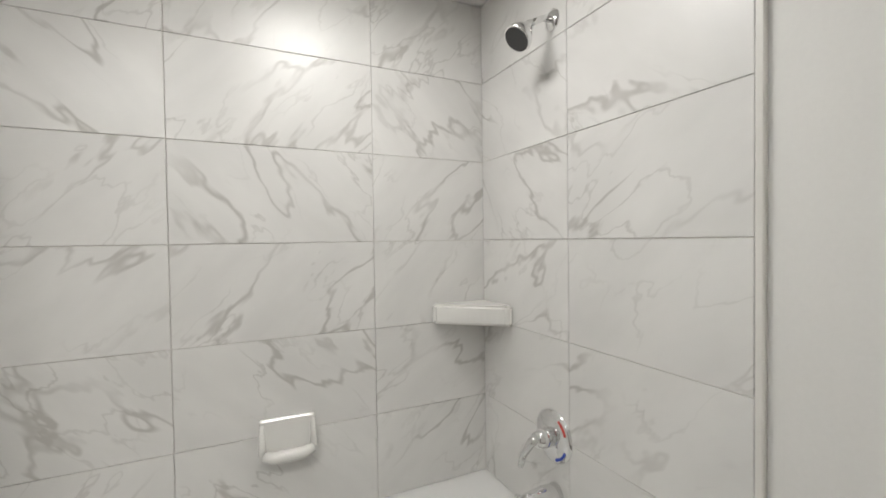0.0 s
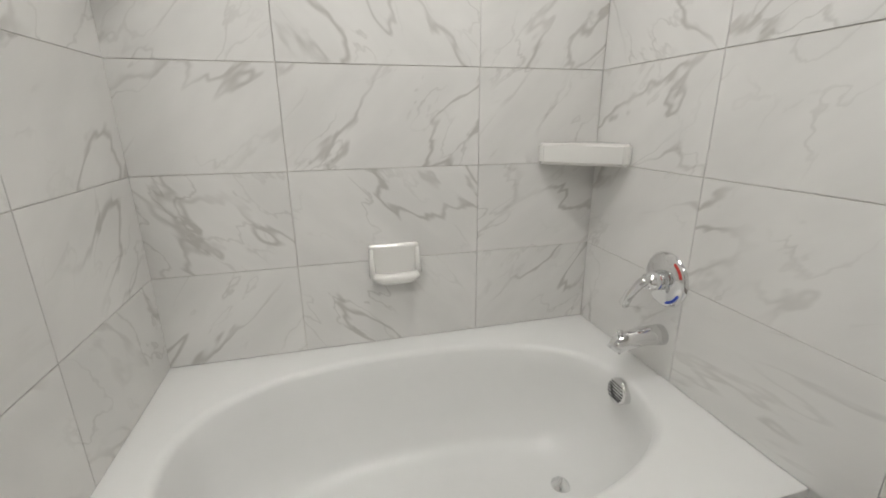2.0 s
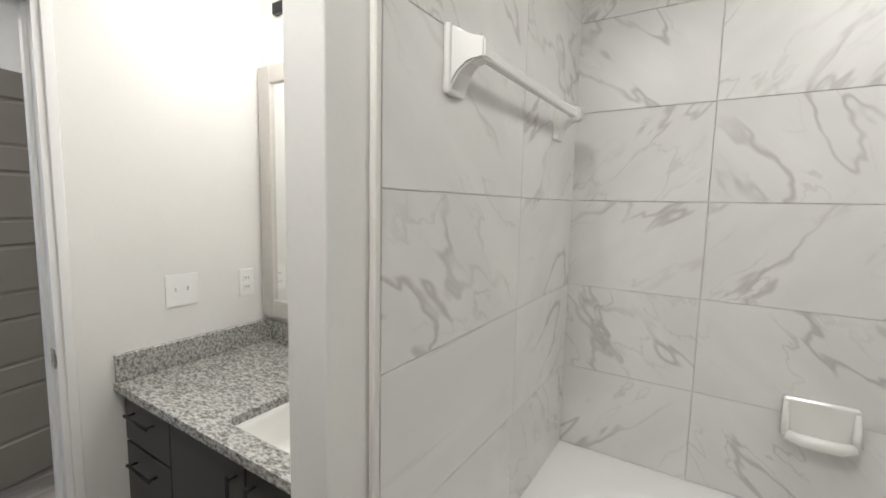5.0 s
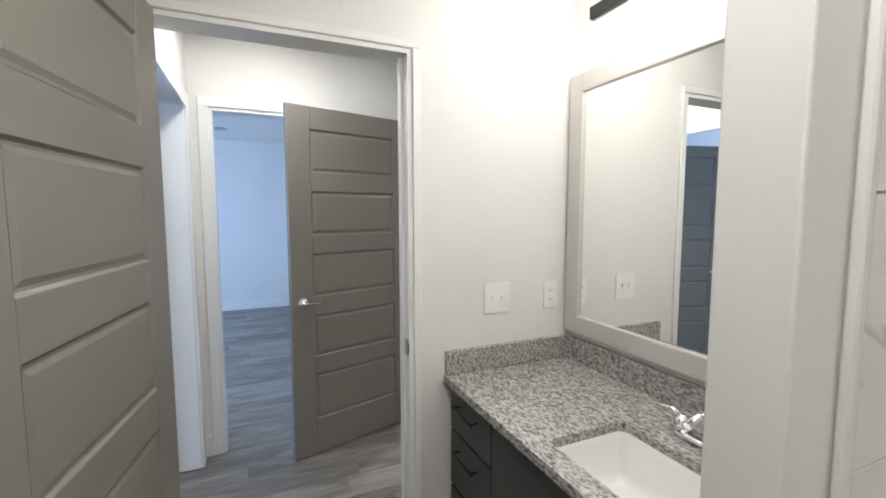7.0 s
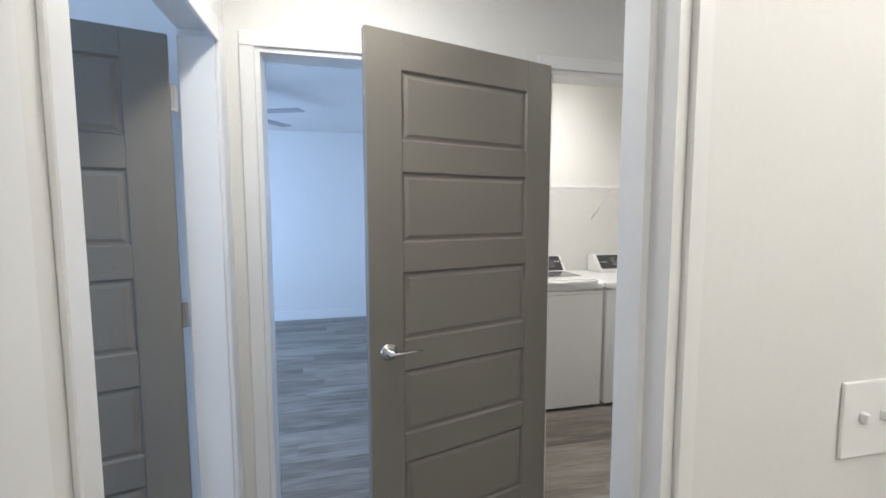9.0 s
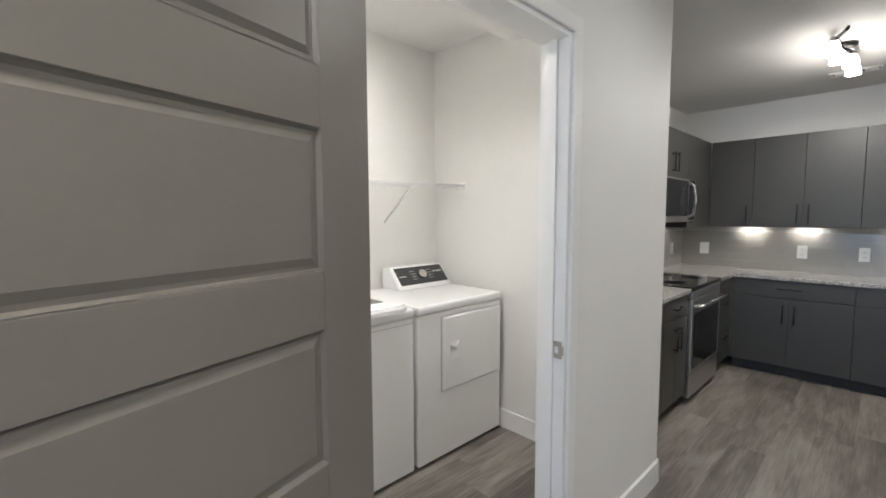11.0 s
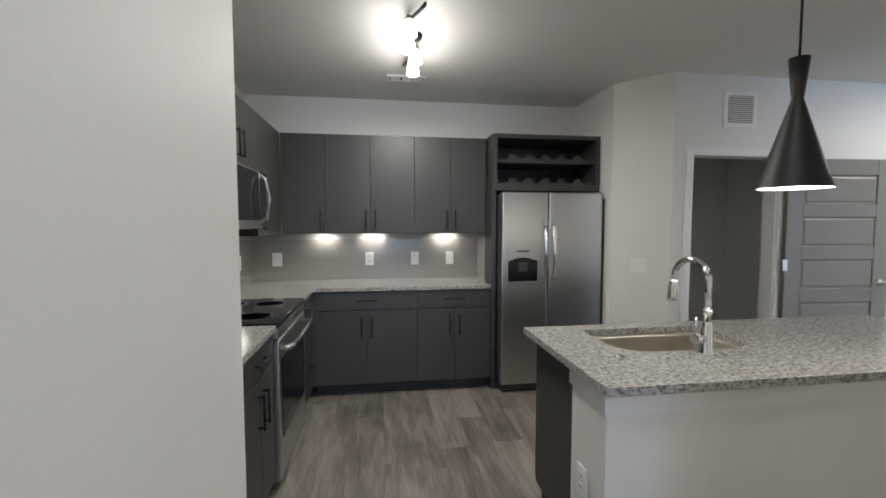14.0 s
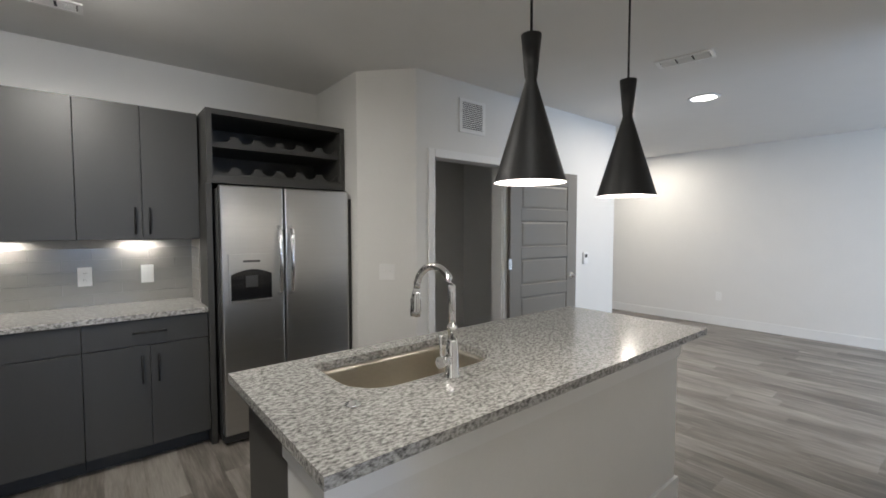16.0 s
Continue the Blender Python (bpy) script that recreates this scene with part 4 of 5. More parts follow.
mw = thing("microwave", "stainless over-range microwave with black glass door", "microwave")
part("body", box((-4.028, 3.795, 1.385), (-3.66, 4.54, 1.75), 0.004, 1), STEEL, mw)
dmw = part("door", box((-3.659, 3.80, 1.40), (-3.625, 4.37, 1.74), 0.008, 2), STEEL, mw)
part("window", box((-3.6248, 3.81, 1.435), (-3.622, 4.335, 1.73), 0.001, 1), GLASSB, dmw, "black glass window")
part("control_strip", box((-3.659, 4.372, 1.40), (-3.628, 4.535, 1.74), 0.006, 2), GLASSB, mw)
part("handle", tube([(-3.625, 4.35, 1.42), (-3.585, 4.355, 1.45), (-3.568, 4.355, 1.565), (-3.585, 4.355, 1.69), (-3.625, 4.35, 1.72)], 0.012, 10), CHROME, dmw)
part("vent_grille", box((-3.95, 3.83, 1.378), (-3.70, 4.5, 1.3845)), SLOT, mw)

# base cabinets
def base_body(c, lo, hi, toe_lo, toe_hi):
    part("body", box(lo, hi), CAB, c)
    part("toe_kick", box(toe_lo, toe_hi), TOE, c)


for x0, x1 in ((-3.41, -2.585), (-2.585, -1.962)):
    c = thing("base_cabinet", "charcoal base cabinet with drawer and two doors", "cabinet", "kitchen base cabinets")
    base_body(c, (x0 + 0.001, 5.05, 0.09), (x1 - 0.001, YB - 0.002, 0.866), (x0 + 0.001, 5.11, 0.002), (x1 - 0.001, YB - 0.002, 0.0895))
    mid = (x0 + x1) / 2
    front_y(c, "drawer", x0, x1, 0.712, 0.864, 5.049, ((mid - 0.085, 5.03, 0.79), (mid + 0.085, 5.03, 0.79)))
    for a, b, px in ((x0, mid, mid - 0.04), (mid, x1, mid + 0.04)):
        front_y(c, "door", a, b, 0.10, 0.709, 5.049, ((px, 5.03, 0.49), (px, 5.03, 0.655)))
c = thing("base_cabinet", "narrow charcoal corner drawer base cabinet", "cabinet", "kitchen base cabinets")
base_body(c, (-4.028, 4.565, 0.09), (-3.45, YB - 0.002, 0.866), (-4.028, 4.565, 0.002), (-3.51, YB - 0.002, 0.0895))
part("filler", box((-3.449, 5.03, 0.10), (-3.411, 5.05, 0.866)), CAB, c)
for z0, z1 in ((0.712, 0.864), (0.40, 0.709), (0.10, 0.397)):
    front_x(c, "drawer", 4.565, 5.03, z0, z1, -3.449, ((-3.43, 4.72, z1 - 0.065), (-3.43, 4.87, z1 - 0.065)))
c = thing("base_cabinet", "charcoal base cabinet with drawer and two doors", "cabinet", "kitchen base cabinets")
base_body(c, (-4.028, 2.70, 0.09), (-3.45, 3.78, 0.866), (-4.028, 2.70, 0.002), (-3.51, 3.78, 0.0895))
for a, b in ((2.70, 3.30), (3.30, 3.78)):
    m_ = (a + b) / 2
    front_x(c, "drawer", a, b, 0.712, 0.864, -3.449, ((-3.43, m_ - 0.08, 0.79), (-3.43, m_ + 0.08, 0.79)))
    for p, q, py in ((a, m_, m_ - 0.04), (m_, b, m_ + 0.04)):
        front_x(c, "door", p, q, 0.10, 0.709, -3.449, ((-3.43, py, 0.49), (-3.43, py, 0.655)))

ct = thing("kitchen_countertop", "speckled grey granite L-shaped kitchen countertop", "countertop")
part("back_run", box((-4.028, 5.013, 0.868), (-1.962, YB - 0.002, 0.900), 0.002, 1), GRANITE, ct)
part("left_run", box((-4.028, 4.56, 0.868), (-3.413, 5.0125, 0.900), 0.002, 1), GRANITE, ct)
tagged(part("countertop_piece", box((-4.028, 2.69, 0.868), (-3.413, 3.787, 0.900), 0.002, 1), GRANITE), "speckled grey granite countertop beside the range", "countertop")

rg = thing("range", "stainless slide-in electric range with black glass top", "stove", "", "", pose(0, -0.135, 0) @ Matrix.Diagonal((1, 1, 1.018, 1)))
part("body", box((-4.02, 3.93, 0.03), (-3.45, 4.69, 0.86), 0.003, 1), SLOT, rg)
part("cooktop", box((-4.02, 3.925, 0.862), (-3.405, 4.692, 0.892), 0.005, 2), GLASSB, rg, "black glass cooktop")
for bx, by, br in ((-3.58, 4.12, 0.10), (-3.58, 4.5, 0.085), (-3.83, 4.12, 0.08), (-3.83, 4.5, 0.10)):
    part("burner_ring", lathe([(br, 0.8922), (br, 0.8926), (br - 0.003, 0.8926), (br - 0.003, 0.8922)], (bx, by, 0), n=40), PRINT, rg)
od = part("oven_door", box((-3.449, 3.935, 0.24), (-3.405, 4.685, 0.80), 0.008, 2), STEEL, rg)
part("window", box((-3.4048, 3.985, 0.275), (-3.402, 4.635, 0.695), 0.001, 1), GLASSB, od, "black glass oven window")
part("handle", tube([(-3.405, 3.98, 0.75), (-3.36, 3.99, 0.755), (-3.345, 4.05, 0.757), (-3.34, 4.31, 0.758), (-3.345, 4.57, 0.757), (-3.36, 4.63, 0.755), (-3.405, 4.64, 0.75)], 0.013, 10), CHROME, od)
part("control_rail", box((-3.449, 3.935, 0.805), (-3.408, 4.685, 0.858), 0.005, 2), STEEL, rg)
part("storage_drawer", box((-3.449, 3.935, 0.06), (-3.408, 4.685, 0.235), 0.006, 2), STEEL, rg)
part("back_panel", box((-4.02, 3.93, 0.893), (-3.955, 4.69, 1.06), 0.008, 2), STEEL, rg)
part("display", box((-3.9548, 4.15, 0.94), (-3.953, 4.45, 1.03)), GLASSB, rg)
for ky in (3.99, 4.07, 4.53, 4.61):
    part("knob", lathe([(0.02, -3.955), (0.018, -3.93), (0, -3.928)], (0, ky, 0.985), "x", 16), BLACK, rg)

fr = thing("refrigerator", "stainless side-by-side refrigerator with ice dispenser", "refrigerator")
part("body", box((-1.905, 4.975, 0.02), (-1.035, 5.53, 1.655), 0.004, 1), SLOT, fr)
for a, b, hx in ((-1.905, -1.515, -1.55), (-1.508, -1.035, -1.472)):
    d = part("door", box((a, 4.905, 0.07), (b, 4.972, 1.672), 0.012, 3), STEEL, fr)
    part("handle", tube([(hx, 4.905, 0.96), (hx, 4.865, 0.98), (hx, 4.85, 1.18), (hx, 4.865, 1.39), (hx, 4.905, 1.41)], 0.014, 10), CHROME, d)
    if a < -1.6:
        ds = part("dispenser", slab_with_hole((0, 0, 0), (0.275, 0.315, 0.009), (0.012, 0.018), (0.263, 0.225)), STEEL, d)
        ds.matrix_basis = Matrix(((1, 0, 0, -1.865), (0, 0, -1, 4.905), (0, 1, 0, 0.92), (0, 0, 0, 1)))
        part("recess", box((0.012, 0.018, 0.0005), (0.263, 0.225, 0.003)), GLASSB, ds, "black dispenser recess")
        bm = bmesh.new()
        arch = [(0.012, 0.226), (0.012, 0.185)] + [(0.012 + 0.251 * k / 10, 0.185 + 0.032 * math.sin(math.pi * k / 10)) for k in range(1, 10)] + [(0.263, 0.185), (0.263, 0.226)]
        rim = [[bm.verts.new((ax, az, h)) for ax, az in arch] for h in (0.003, 0.010)]
        bm.faces.new(rim[1])
        for k in range(len(arch)):
            q = (k + 1) % len(arch)
            bm.faces.new((rim[0][k], rim[0][q], rim[1][q], rim[1][k]))
        bmesh.ops.recalc_face_normals(bm, faces=bm.faces[:])
        part("arch", bm, STEEL, ds)
        part("control_strip", box((0.085, 0.262, 0.009), (0.19, 0.275, 0.0098)), SLOT, ds, "dark control buttons")
        part("paddle", box((0.10, 0.10, 0.003), (0.175, 0.175, 0.012), 0.003, 1), SLOT, ds)
        part("drip_tray", box((0.012, 0.004, 0.003), (0.263, 0.020, 0.026), 0.004, 1), STEEL, ds)
part("grille", box((-1.90, 4.93, 0.02), (-1.04, 4.97, 0.066)), SLOT, fr)
for fx in (-1.85, -1.09):
    part("foot", lathe([(0.02, 0.001), (0.02, 0.0195)], (fx, 5.0, 0)), SLOT, fr)
tagged(part("refrigerator_end_panel", box((-1.028, 4.93, 0.002), (-1.003, YB - 0.002, 1.62), 0.001, 1), CAB), "tall charcoal panel beside the refrigerator", "panel")
tagged(part("cabinet_end_panel", box((-1.960, 5.015, 0.002), (-1.925, YB - 0.002, 1.688), 0.001, 1), CAB), "tall charcoal end panel beside the refrigerator", "panel")

wr = thing("wine_rack_cabinet", "charcoal open cabinet with scalloped wine racks", "cabinet")
for lo, hi in (((-1.95, 5.02, 1.69), (-1.915, 5.54, 2.16)), ((-1.04, 5.02, 1.69), (-1.005, 5.54, 2.16)), ((-1.915, 5.02, 2.125), (-1.04, 5.54, 2.16)), ((-1.915, 5.02, 1.69), (-1.04, 5.54, 1.745)), ((-1.915, 5.06, 1.925), (-1.04, 5.54, 1.945))):
    part("panel", box(lo, hi, 0.001, 1), CAB, wr)
part("back", box((-1.915, 5.525, 1.745), (-1.04, 5.54, 2.125)), CABIN, wr)
for zb in (1.745, 1.945):
    bm = bmesh.new()
    xs, low, hi_ = [], zb + 0.001, zb + 0.055
    n = 6
    w = (1.915 - 1.04) / n
    pts = []
    for k in range(n):
        xa = -1.915 + k * w
        pts.append((xa, hi_))
        for j in range(9):
            a = math.pi - math.pi * j / 8
            pts.append((xa + w / 2 + 0.048 * math.cos(a), hi_ - 0.04 * math.sin(a)))
    pts.append((-1.04, hi_))
    for y in (5.07, 5.085):
        top = [bm.verts.new((x, y, z)) for x, z in pts]
        bot = [bm.verts.new((x, y, low)) for x, z in pts]
        xs.append((top, bot))
        for i in range(len(pts) - 1):
            bm.faces.new((top[i], top[i + 1], bot[i + 1], bot[i]))
    for i in range(len(pts) - 1):
        bm.faces.new((xs[0][0][i], xs[0][0][i + 1], xs[1][0][i + 1], xs[1][0][i]))
    bmesh.ops.recalc_face_normals(bm, faces=bm.faces[:])
    part("scalloped_rail", bm, CAB, wr)

# ---- island ----
IZ = 0.88
il = thing("kitchen_island", "kitchen island with white panelled wall and charcoal cabinets", "island")
part("pony_wall", box((-2.115, 2.885, 0.002), (-0.235, 3.15, 0.845), 0.003, 1), WALL, il, "off-white painted half wall")
part("top_trim", boxes(((-2.128, 2.872, 0.775), (-0.222, 2.8845, 0.845)), ((-2.128, 2.8845, 0.775), (-2.1155, 3.15, 0.845)), ((-2.124, 2.876, 0.755), (-0.226, 2.8845, 0.7745))), TRIM, il)
part("base_trim", boxes(((-2.128, 2.871, 0.002), (-0.221, 2.8845, 0.125)), ((-2.128, 2.8845, 0.002), (-2.1155, 3.15, 0.125)), ((-0.2345, 2.8845, 0.002), (-0.221, 3.55, 0.125))), TRIM, il)
part("cabinet", boxes(((-2.10, 3.151, 0.09), (-1.93, 3.575, 0.845)), ((-1.20, 3.151, 0.09), (-0.235, 3.575, 0.845)), ((-1.93, 3.151, 0.09), (-1.20, 3.575, 0.62))), CAB, il)
part("toe_kick", box((-2.09, 3.151, 0.002), (-0.245, 3.52, 0.0895)), TOE, il)
for k in range(4):
    a = -2.10 + k * 0.466
    d = front_y(il, "door", a, a + 0.466, 0.10, 0.84, 3.595)
it = thing("island_countertop", "speckled grey granite island countertop with sink cutout", "countertop")
part("slab", slab_with_hole((-2.153, 2.815, 0.848), (-0.054, 3.641, IZ), (-1.885, 3.16), (-1.235, 3.545), (0.15, 0.15, 0.04, 0.04)), GRANITE, it)
basin("kitchen_sink", "stainless undermount kitchen sink in granite island", (-1.885, 3.16), (-1.235, 3.545), 0.21, 0.847, SINKM, slope=0.02, front=0.145)
kf = thing("kitchen_faucet", "chrome pull-down gooseneck kitchen faucet", "faucet", "", "", pose(-1.553, 3.105, IZ + 0.0005, 0, 0, 14))
part("base", lathe([(0.030, 0), (0.030, 0.006), (0.024, 0.014), (0.023, 0.10), (0.018, 0.13), (0.0155, 0.135)], (0, 0, 0)), CHROME, kf)
pts = [(0, 0, 0.13), (0, 0, 0.29)] + [(-0.0, 0.08 - 0.08 * math.cos(radians(a)), 0.30 + 0.085 * math.sin(radians(a))) for a in range(0, 186, 15)]
part("neck", tube(pts, 0.0135, 14), CHROME, kf)
part("spray_head", tube([(0, 0.160, 0.295), (0, 0.163, 0.27), (0, 0.166, 0.215), (0, 0.168, 0.195)], [0.0145, 0.018, 0.021, 0.019], 16), CHROME, kf)
part("spray_button", box((-0.006, 0.181, 0.225), (0.006, 0.188, 0.26), 0.002, 1), SLOT, kf)
part("collar", lathe([(0.019, 0.165), (0.019, 0.185)], (0, 0, 0)), CHROME, kf)
hn = part("handle", tube([(-0.02, 0, 0.065), (-0.07, 0, 0.068)], [0.018, 0.020], 14), CHROME, kf)
part("lever", tube([(-0.062, 0, 0.08), (-0.066, 0, 0.12), (-0.068, 0, 0.16)], [0.006, 0.005, 0.005], 8), CHROME, hn)
tagged(part("sink_air_switch", lathe([(0.024, IZ + 0.0005), (0.024, IZ + 0.006), (0.015, IZ + 0.008), (0.013, IZ + 0.014), (0, IZ + 0.015)], (-1.935, 3.106, 0)), CHROME), "chrome disposal air switch on granite", "switch")


# ---- ceiling fixtures ----
def pendant(x, y, dz=0.0):
    p = thing("pendant_light", "black hourglass cone pendant light on a cord", "pendant light", "pendants over the island")
    bm = lathe([(0.030, 1.967), (0.019, 1.85), (0.0165, 1.836), (0.020, 1.822), (0.106, 1.537)], (x, y, dz), n=40)
    for f in [f for f in bm.faces if len(f.verts) > 4 and f.calc_center_median().z < 1.6 + dz]:
        bm.faces.remove(f)
    part("shade", bm, SHADE, p)
    bm = lathe([(0.015, 1.80), (0.020, 1.80), (0.1035, 1.538), (0.106, 1.537)], (x, y, dz), n=40)
    for f in [f for f in bm.faces if len(f.verts) > 4]:
        if f.calc_center_median().z < 1.6:
            bm.faces.remove(f)
    part("lining", bm, SHADEIN, p, "white inside of the shade")
    part("bulb", lathe([(0.0, 1.553), (0.03, 1.556), (0.045, 1.575), (0.04, 1.60), (0.02, 1.64), (0.014, 1.70), (0, 1.70)], (x, y, dz), n=20), LIT, p, "lit bulb")
    part("cord", tube([(x, y, 1.965 + dz), (x, y, CH - 0.02)], 0.004, 8), BLACK, p)
    part("canopy", lathe([(0.0, CH - 0.03), (0.05, CH - 0.028), (0.06, CH - 0.001)], (x, y, 0)), BLACK, p)


pendant(-1.5, 2.81)
pendant(-0.95, 2.80, -0.014)

tl = thing("track_light", "bronze wavy track light with four glass shades", "ceiling light")
SP = ((-2.725, 3.86), (-2.715, 4.07), (-2.66, 4.24), (-2.66, 4.45))
part("canopy", lathe([(0.065, CH - 0.001), (0.062, CH - 0.02), (0.03, CH - 0.028), (0, CH - 0.028)], (-2.69, 4.16, 0)), BLACK, tl)
part("stem", tube([(-2.69, 4.16, CH - 0.02), (-2.69, 4.16, 2.508)], 0.007, 8), BLACK, tl)
part("rail", tube([(-2.69 - 0.045 * math.sin((y - 4.16) * 9.5) * -1, y, 2.505) for y in [3.72 + 0.04 * k for k in range(22)]], 0.008, 8, 1.6), BLACK, tl)
for sx, sy in SP:
    h = part("lamp_head", lathe([(0.0, 2.512), (0.012, 2.51), (0.014, 2.497), (0.026, 2.49), (0.028, 2.482), (0.0, 2.481)], (sx, sy, 0), n=20), NICKEL, tl)
    part("shade", lathe([(0.024, 2.483), (0.033, 2.467), (0.040, 2.435), (0.042, 2.405), (0.038, 2.403), (0.0, 2.404)], (sx, sy, 0), n=24), LIT, h, "frosted glass shade, lit")


def ceiling_vent(x, y, w, d, rz):
    v = thing("ceiling_vent", "white louvred ceiling air vent", "vent", "ceiling vents", "", pose(x, y, CH, 0, 0, rz))
    part("frame", slab_with_hole((-w / 2, -d / 2, -0.010), (w / 2, d / 2, -0.0005), (-w / 2 + 0.02, -d / 2 + 0.02), (w / 2 - 0.02, d / 2 - 0.02)), PLAST, v)
    part("backing", box((-w / 2 + 0.02, -d / 2 + 0.02, -0.003), (w / 2 - 0.02, d / 2 - 0.02, -0.001)), SLOT, v)
    for k in range(3):
        a = -w / 2 + 0.02 + k * (w - 0.04) / 3
        for j in range(5):
            s_ = part("slat", box((a + 0.006, -d / 2 + 0.028 + j * (d - 0.05) / 5, -0.009), (a + (w - 0.04) / 3 - 0.006, -d / 2 + 0.036 + j * (d - 0.05) / 5, -0.004)), PLAST, v)


ceiling_vent(-2.67, 4.93, 0.30, 0.13, 0)
ceiling_vent(0.60, 3.22, 0.34, 0.15, 100)
# the fixture at (1.65, 1.2) is added too, to go with its fill
for rx, ry in ((1.65, 3.47), (3.65, 5.1), (1.65, 1.2)):
    r = thing("recessed_light", "round lit recessed ceiling light", "ceiling light", "recessed lights")
    part("trim_ring", lathe([(0.125, CH - 0.001), (0.12, CH - 0.008), (0.10, CH - 0.008), (0.10, CH - 0.002)], (rx, ry, 0)), PLAST, r)
    part("lens", lathe([(0.10, CH - 0.003), (0.0, CH - 0.004)], (rx, ry, 0)), LITD, r, "glowing lens")
# all out of view; bath and passage fixtures are added for the fill lamps
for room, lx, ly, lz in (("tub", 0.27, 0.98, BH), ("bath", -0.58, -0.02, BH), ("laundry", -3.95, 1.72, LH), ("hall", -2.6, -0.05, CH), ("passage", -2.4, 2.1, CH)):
    r = thing("ceiling_light", "unseen round flush ceiling light", "ceiling light")
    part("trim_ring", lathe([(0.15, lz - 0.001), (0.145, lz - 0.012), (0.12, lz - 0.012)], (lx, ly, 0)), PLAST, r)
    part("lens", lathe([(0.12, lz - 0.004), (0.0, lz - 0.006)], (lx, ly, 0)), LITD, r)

rv = thing("return_air_grille", "white louvred return air grille high on wall", "vent", "", "", pose(-0.156, 4.5, 2.28))
part("frame", boxes(((-0.14, -0.012, -0.13), (0.14, 0, -0.105)), ((-0.14, -0.012, 0.105), (0.14, 0, 0.13)), ((-0.14, -0.012, -0.105), (-0.11, 0, 0.105)), ((0.11, -0.012, -0.105), (0.14, 0, 0.105))), PLAST, rv)
part("backing", box((-0.11, -0.002, -0.105), (0.11, -0.0005, 0.105)), SLOT, rv)
for k in range(14):
    part("slat", box((-0.11, -0.010, -0.103 + k * 0.015), (0.11, -0.003, -0.096 + k * 0.015)), PLAST, rv)

# pantry shelves
ps = thing("pantry_shelves", "white wire pantry shelves on the inside wall", "shelf")
for z in (0.6, 0.95, 1.3, 1.65):
    part("shelf", boxes(((-0.87, 4.90, z), (-0.62, 5.59, z + 0.006)), ((-0.62, 4.90, z - 0.025), (-0.615, 5.59, z + 0.006))), PLAST, ps)

# bedroom ceiling fan
cf = thing("ceiling_fan", "grey ceiling fan in the daylit bedroom", "ceiling fan", "", "", pose(-5.45, -1.0, 0))
part("rod", tube([(0, 0, CH - 0.001), (0, 0, 2.38)], 0.012, 8), NICKEL, cf)
part("motor", lathe([(0, 2.38), (0.09, 2.37), (0.10, 2.30), (0.06, 2.26), (0, 2.25)], (0, 0, 0)), NICKEL, cf)
for k in range(5):
    b = part("blade", box((0.10, -0.06, 2.305), (0.64, 0.06, 2.313), 0.003, 1), BLADE, cf)
    b.matrix_basis = pose(0, 0, 0, 0, 0, 70 + 72 * k)

# window panes
for nm, lo, hi in (("window_1", (1.2, -1.68, 0.4), (3.9, -1.66, 2.35)), ("window_2", (-6.4, -3.16, 0.6), (-4.4, -3.14, 2.2)), ("window_3", (-3.3, -3.76, 0.6), (-1.5, -3.74, 2.2))):
    w = tagged(new(nm), "white framed window letting in daylight", "window", "", "structure")
    part("window_frame", boxes(((lo[0], lo[1], lo[2]), (lo[0] + 0.05, hi[1], hi[2])), ((hi[0] - 0.05, lo[1], lo[2]), (hi[0], hi[1], hi[2])), ((lo[0] + 0.05, lo[1], lo[2]), (hi[0] - 0.05, hi[1], lo[2] + 0.05)), ((lo[0] + 0.05, lo[1], hi[2] - 0.05), (hi[0] - 0.05, hi[1], hi[2])), (((lo[0] + hi[0]) / 2 - 0.025, lo[1], lo[2] + 0.05), ((lo[0] + hi[0]) / 2 + 0.025, hi[1], hi[2] - 0.05))), PLAST, w)
struct("ground", box((-60, -80, -0.4), (60, 60, -0.3)), mat("ground", (0.10, 0.11, 0.07), 0.95, 0, 0.3, 2), "plain ground outside", "ground")

# ---- tiles ----
for nm, lo, hi in (("tile_bed_back", (-0.642, 1.583, 0.531), (0.944, 1.594, BH)), ("tile_bed_left", (-0.6425, 0.47, 0.531), (-0.634, 1.583, BH)), ("tile_bed_right", (0.938, 0.535, 0.531), (0.9445, 1.583, BH))):
    struct(nm, box(lo, hi), GROUT, "grey grout behind large marble-look tiles", "tile wall")
bed = {o.name: o for o in scene.objects if o.name.startswith("tile_bed")}
TILE = {}


def tile(parent, size, at, axis):
    key = (round(size[0], 3), round(size[1], 3), axis)
    if key not in TILE:
        w, h = size[0] / 2 - 0.001, size[1] / 2 - 0.001
        d = 0.006
        b = box((-w, -d, -h), (w, 0, h), 0.0012, 1) if axis == "y" else box((0, -w, -h), (d, w, h), 0.0012, 1)
        me = bpy.data.meshes.new("tile")
        b.to_mesh(me)
        b.free()
        me.materials.append(MARBLE)
        TILE[key] = me
    ob = new("tile", TILE[key])
    ob.parent = parent
    ob.location = at


ROWS = [0.531 + 0.3235 * k for k in range(6)] + [BH]
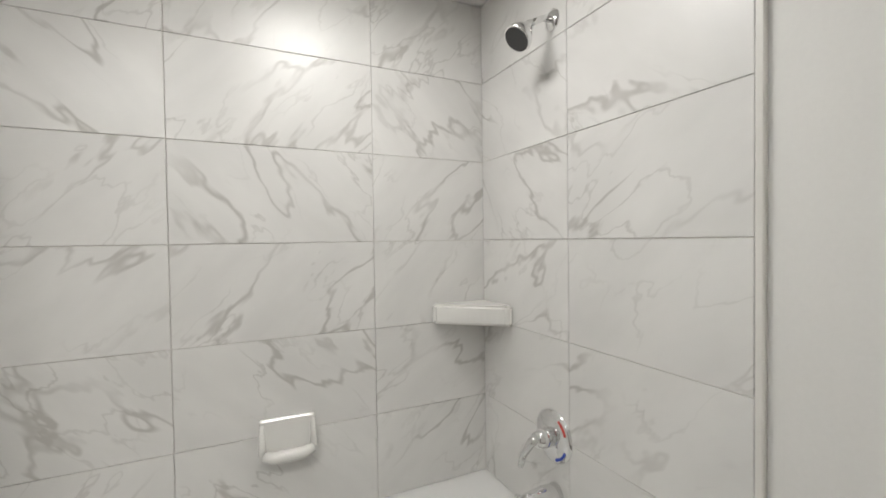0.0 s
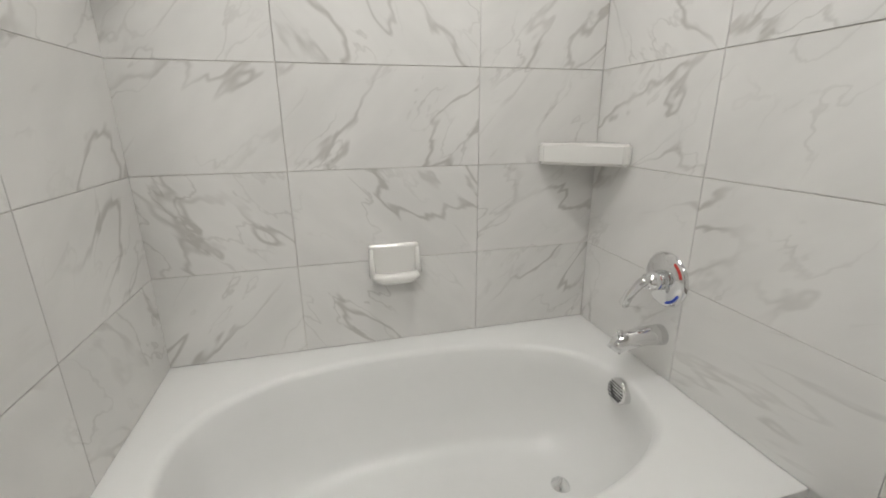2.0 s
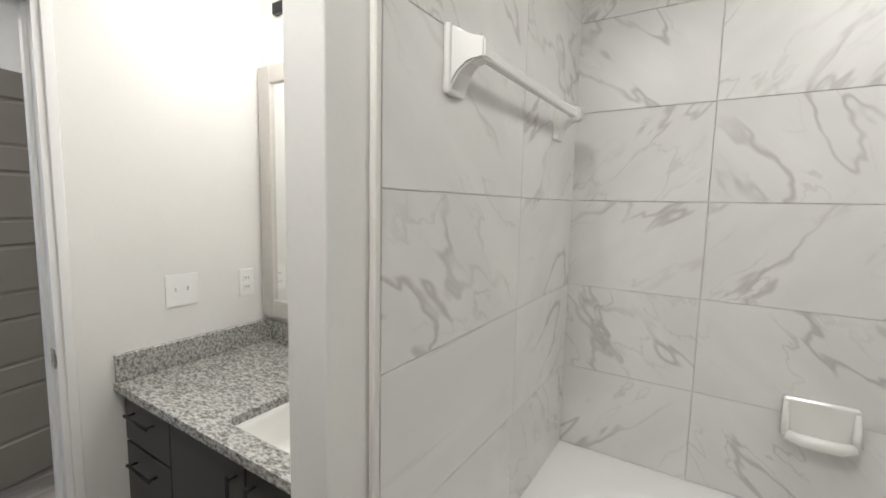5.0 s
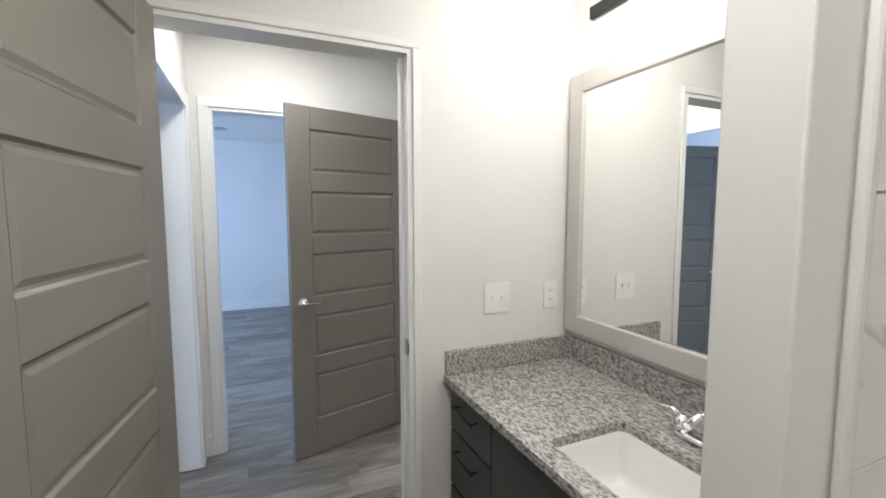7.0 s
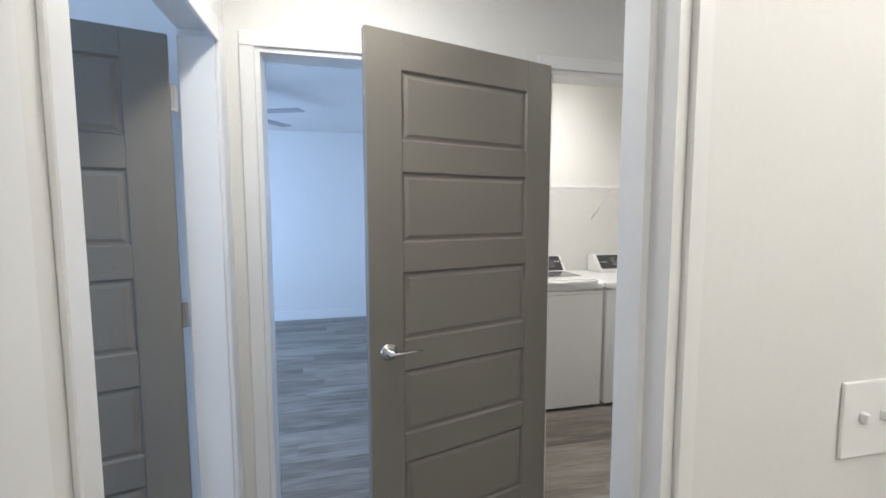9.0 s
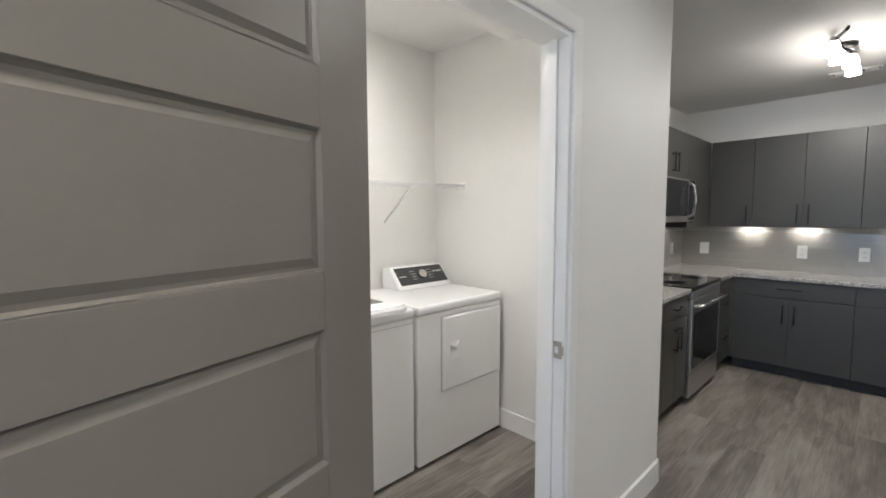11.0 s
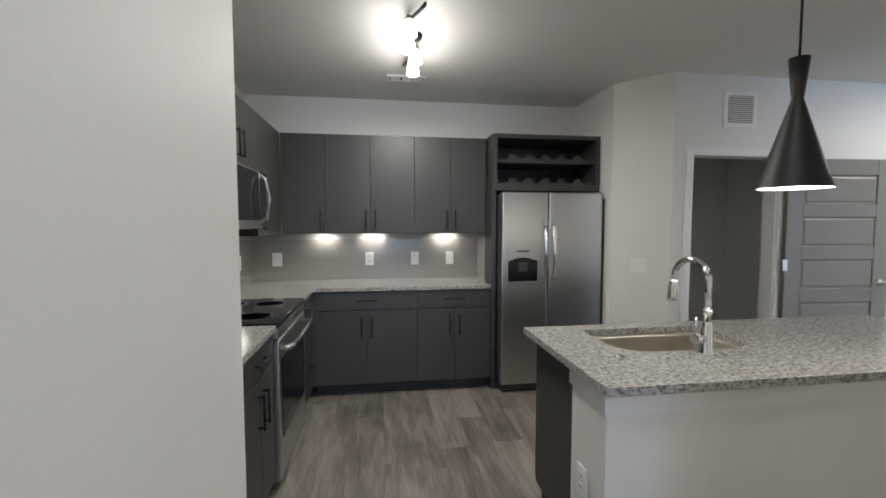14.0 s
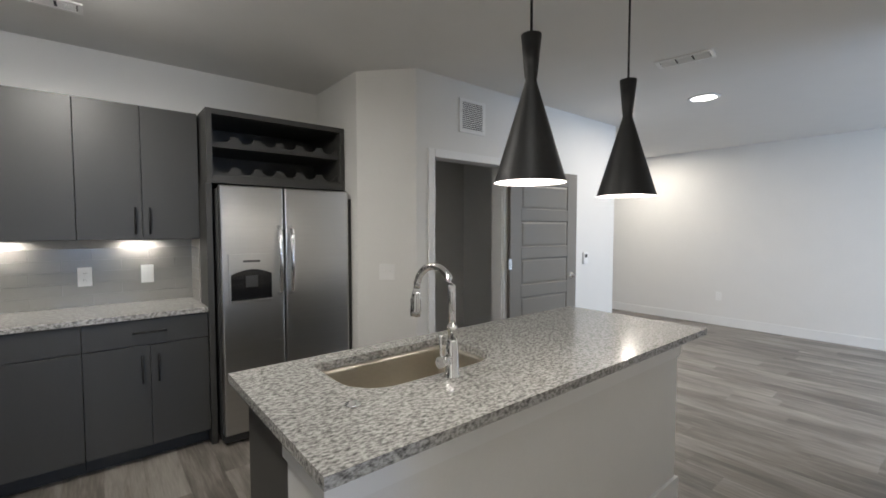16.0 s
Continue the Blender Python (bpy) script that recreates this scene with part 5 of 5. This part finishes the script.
for z0, z1 in zip(ROWS, ROWS[1:]):
    h = z1 - z0
    for a, b in ((-0.634, -0.186), (-0.186, 0.461), (0.461, 0.936)):
        tile(bed["tile_bed_back"], (b - a, h), ((a + b) / 2, 1.5845, (z0 + z1) / 2), "y")
    for a, b in ((0.47, 1.07), (1.07, 1.578)):
        tile(bed["tile_bed_left"], (b - a, h), (-0.636, (a + b) / 2, (z0 + z1) / 2), "x")
    for a, b in ((0.535, 1.068), (1.068, 1.578)):
        tile(bed["tile_bed_right"], (b - a, h), (0.9335, (a + b) / 2, (z0 + z1) / 2), "x")
struct("trim", box((-0.6425, 0.452, 0.0), (-0.628, 0.469, BH), 0.003, 1), EDGE, "beige tile edge trim", "tile trim")
struct("trim", box((0.930, 0.516, 0.0), (0.9445, 0.534, BH), 0.003, 1), EDGE, "beige tile edge trim", "tile trim")

bs = struct("backsplash_bed", boxes(((-4.029, 5.541, 0.901), (-1.962, 5.5445, UZ0)), ((-4.0295, 2.70, 0.901), (-4.026, 5.541, UZ0))), mat("grey_grout", (0.36, 0.345, 0.32), 0.9, 0, 0.1, 60), "grey grouted subway tile backsplash", "backsplash")
SUB = {}


def subway(w, at, axis):
    k = (round(w, 3), axis)
    if k not in SUB:
        b = box((-w / 2 + 0.001, -0.004, -0.036), (w / 2 - 0.001, 0, 0.036), 0.001, 1) if axis == "y" else box((0, -w / 2 + 0.001, -0.036), (0.004, w / 2 - 0.001, 0.036), 0.001, 1)
        me = bpy.data.meshes.new("subway_tile")
        b.to_mesh(me)
        b.free()
        me.materials.append(SPLASH)
        SUB[k] = me
    ob = new("subway_tile", SUB[k])
    ob.parent = bs
    ob.location = at


for r in range(6):
    z = 0.938 + r * 0.074
    if z > 1.30:
        continue
    x = -4.025 - (0.15 if r % 2 else 0)
    while x < -1.97:
        a, b = max(x, -4.025), min(x + 0.3, -1.963)
        if b - a > 0.02:
            subway(b - a, ((a + b) / 2, 5.541, z), "y")
        x += 0.3
    y = 2.70 - (0.15 if r % 2 else 0)
    while y < 5.53:
        a, b = max(y, 2.70), min(y + 0.3, 5.536)
        if b - a > 0.02:
            subway(b - a, (-4.026, (a + b) / 2, z), "x")
        y += 0.3

bs2 = struct("backsplash_bed", box((-1.9635, 5.25, 0.901), (-1.9605, 5.5405, UZ0)), bs.data.materials[0], "grey grouted tile return beside the tall panel", "backsplash")
for r in range(6):
    z = 0.938 + r * 0.074
    if z > 1.30:
        continue
    a = 5.25
    for w in ((0.14, 0.146) if r % 2 else (0.286,)):
        k = (round(w, 3), "return")
        if k not in SUB:
            b = box((-0.004, -w / 2 + 0.001, -0.036), (0, w / 2 - 0.001, 0.036), 0.001, 1)
            SUB[k] = bpy.data.meshes.new("subway_tile")
            b.to_mesh(SUB[k])
            b.free()
            SUB[k].materials.append(SPLASH)
        ob = new("subway_tile", SUB[k])
        ob.parent = bs2
        ob.location = (-1.9635, a + w / 2, z)
        a += w

# ---- floor planks ----
PW, PL = 0.18, 1.22
rest = bmesh.new()
near = bpy.data.meshes.new("plank")
b = box((0.0002, 0.0002, -0.006), (PW - 0.0002, PL - 0.0002, 0.0), 0.0005, 1)
b.to_mesh(near)
b.free()
near.materials.append(PLANK)
rng = random.Random(4)
far_verts, far_faces = [], []
cols = int(12.2 / PW)
for i in range(cols):
    x = -7.55 + i * PW
    y = -3.8 - rng.random() * PL
    while y < 7.15:
        if -3.5 < x < 0.3 and -0.9 < y < 5.2:
            p = new("plank", near)
            p.parent = floor
            p.location = (x, y, 0)
        else:
            k = len(far_verts)
            for dz in (-0.006, 0.0):
                far_verts += [(x + 0.0003, y + 0.0003, dz), (x + PW - 0.0003, y + 0.0003, dz), (x + PW - 0.0003, y + PL - 0.0003, dz), (x + 0.0003, y + PL - 0.0003, dz)]
            far_faces += [(k + 4, k + 5, k + 6, k + 7), (k, k + 1, k + 5, k + 4), (k + 1, k + 2, k + 6, k + 5), (k + 2, k + 3, k + 7, k + 6), (k + 3, k, k + 4, k + 7)]
        y += PL
me = bpy.data.meshes.new("planks")
me.from_pydata(far_verts, [], far_faces)
PLANKF = plank_material(True)
me.materials.append(PLANKF)
po = new("planks", me)
po.parent = floor
tagged(po, "", "", "", "stuff")
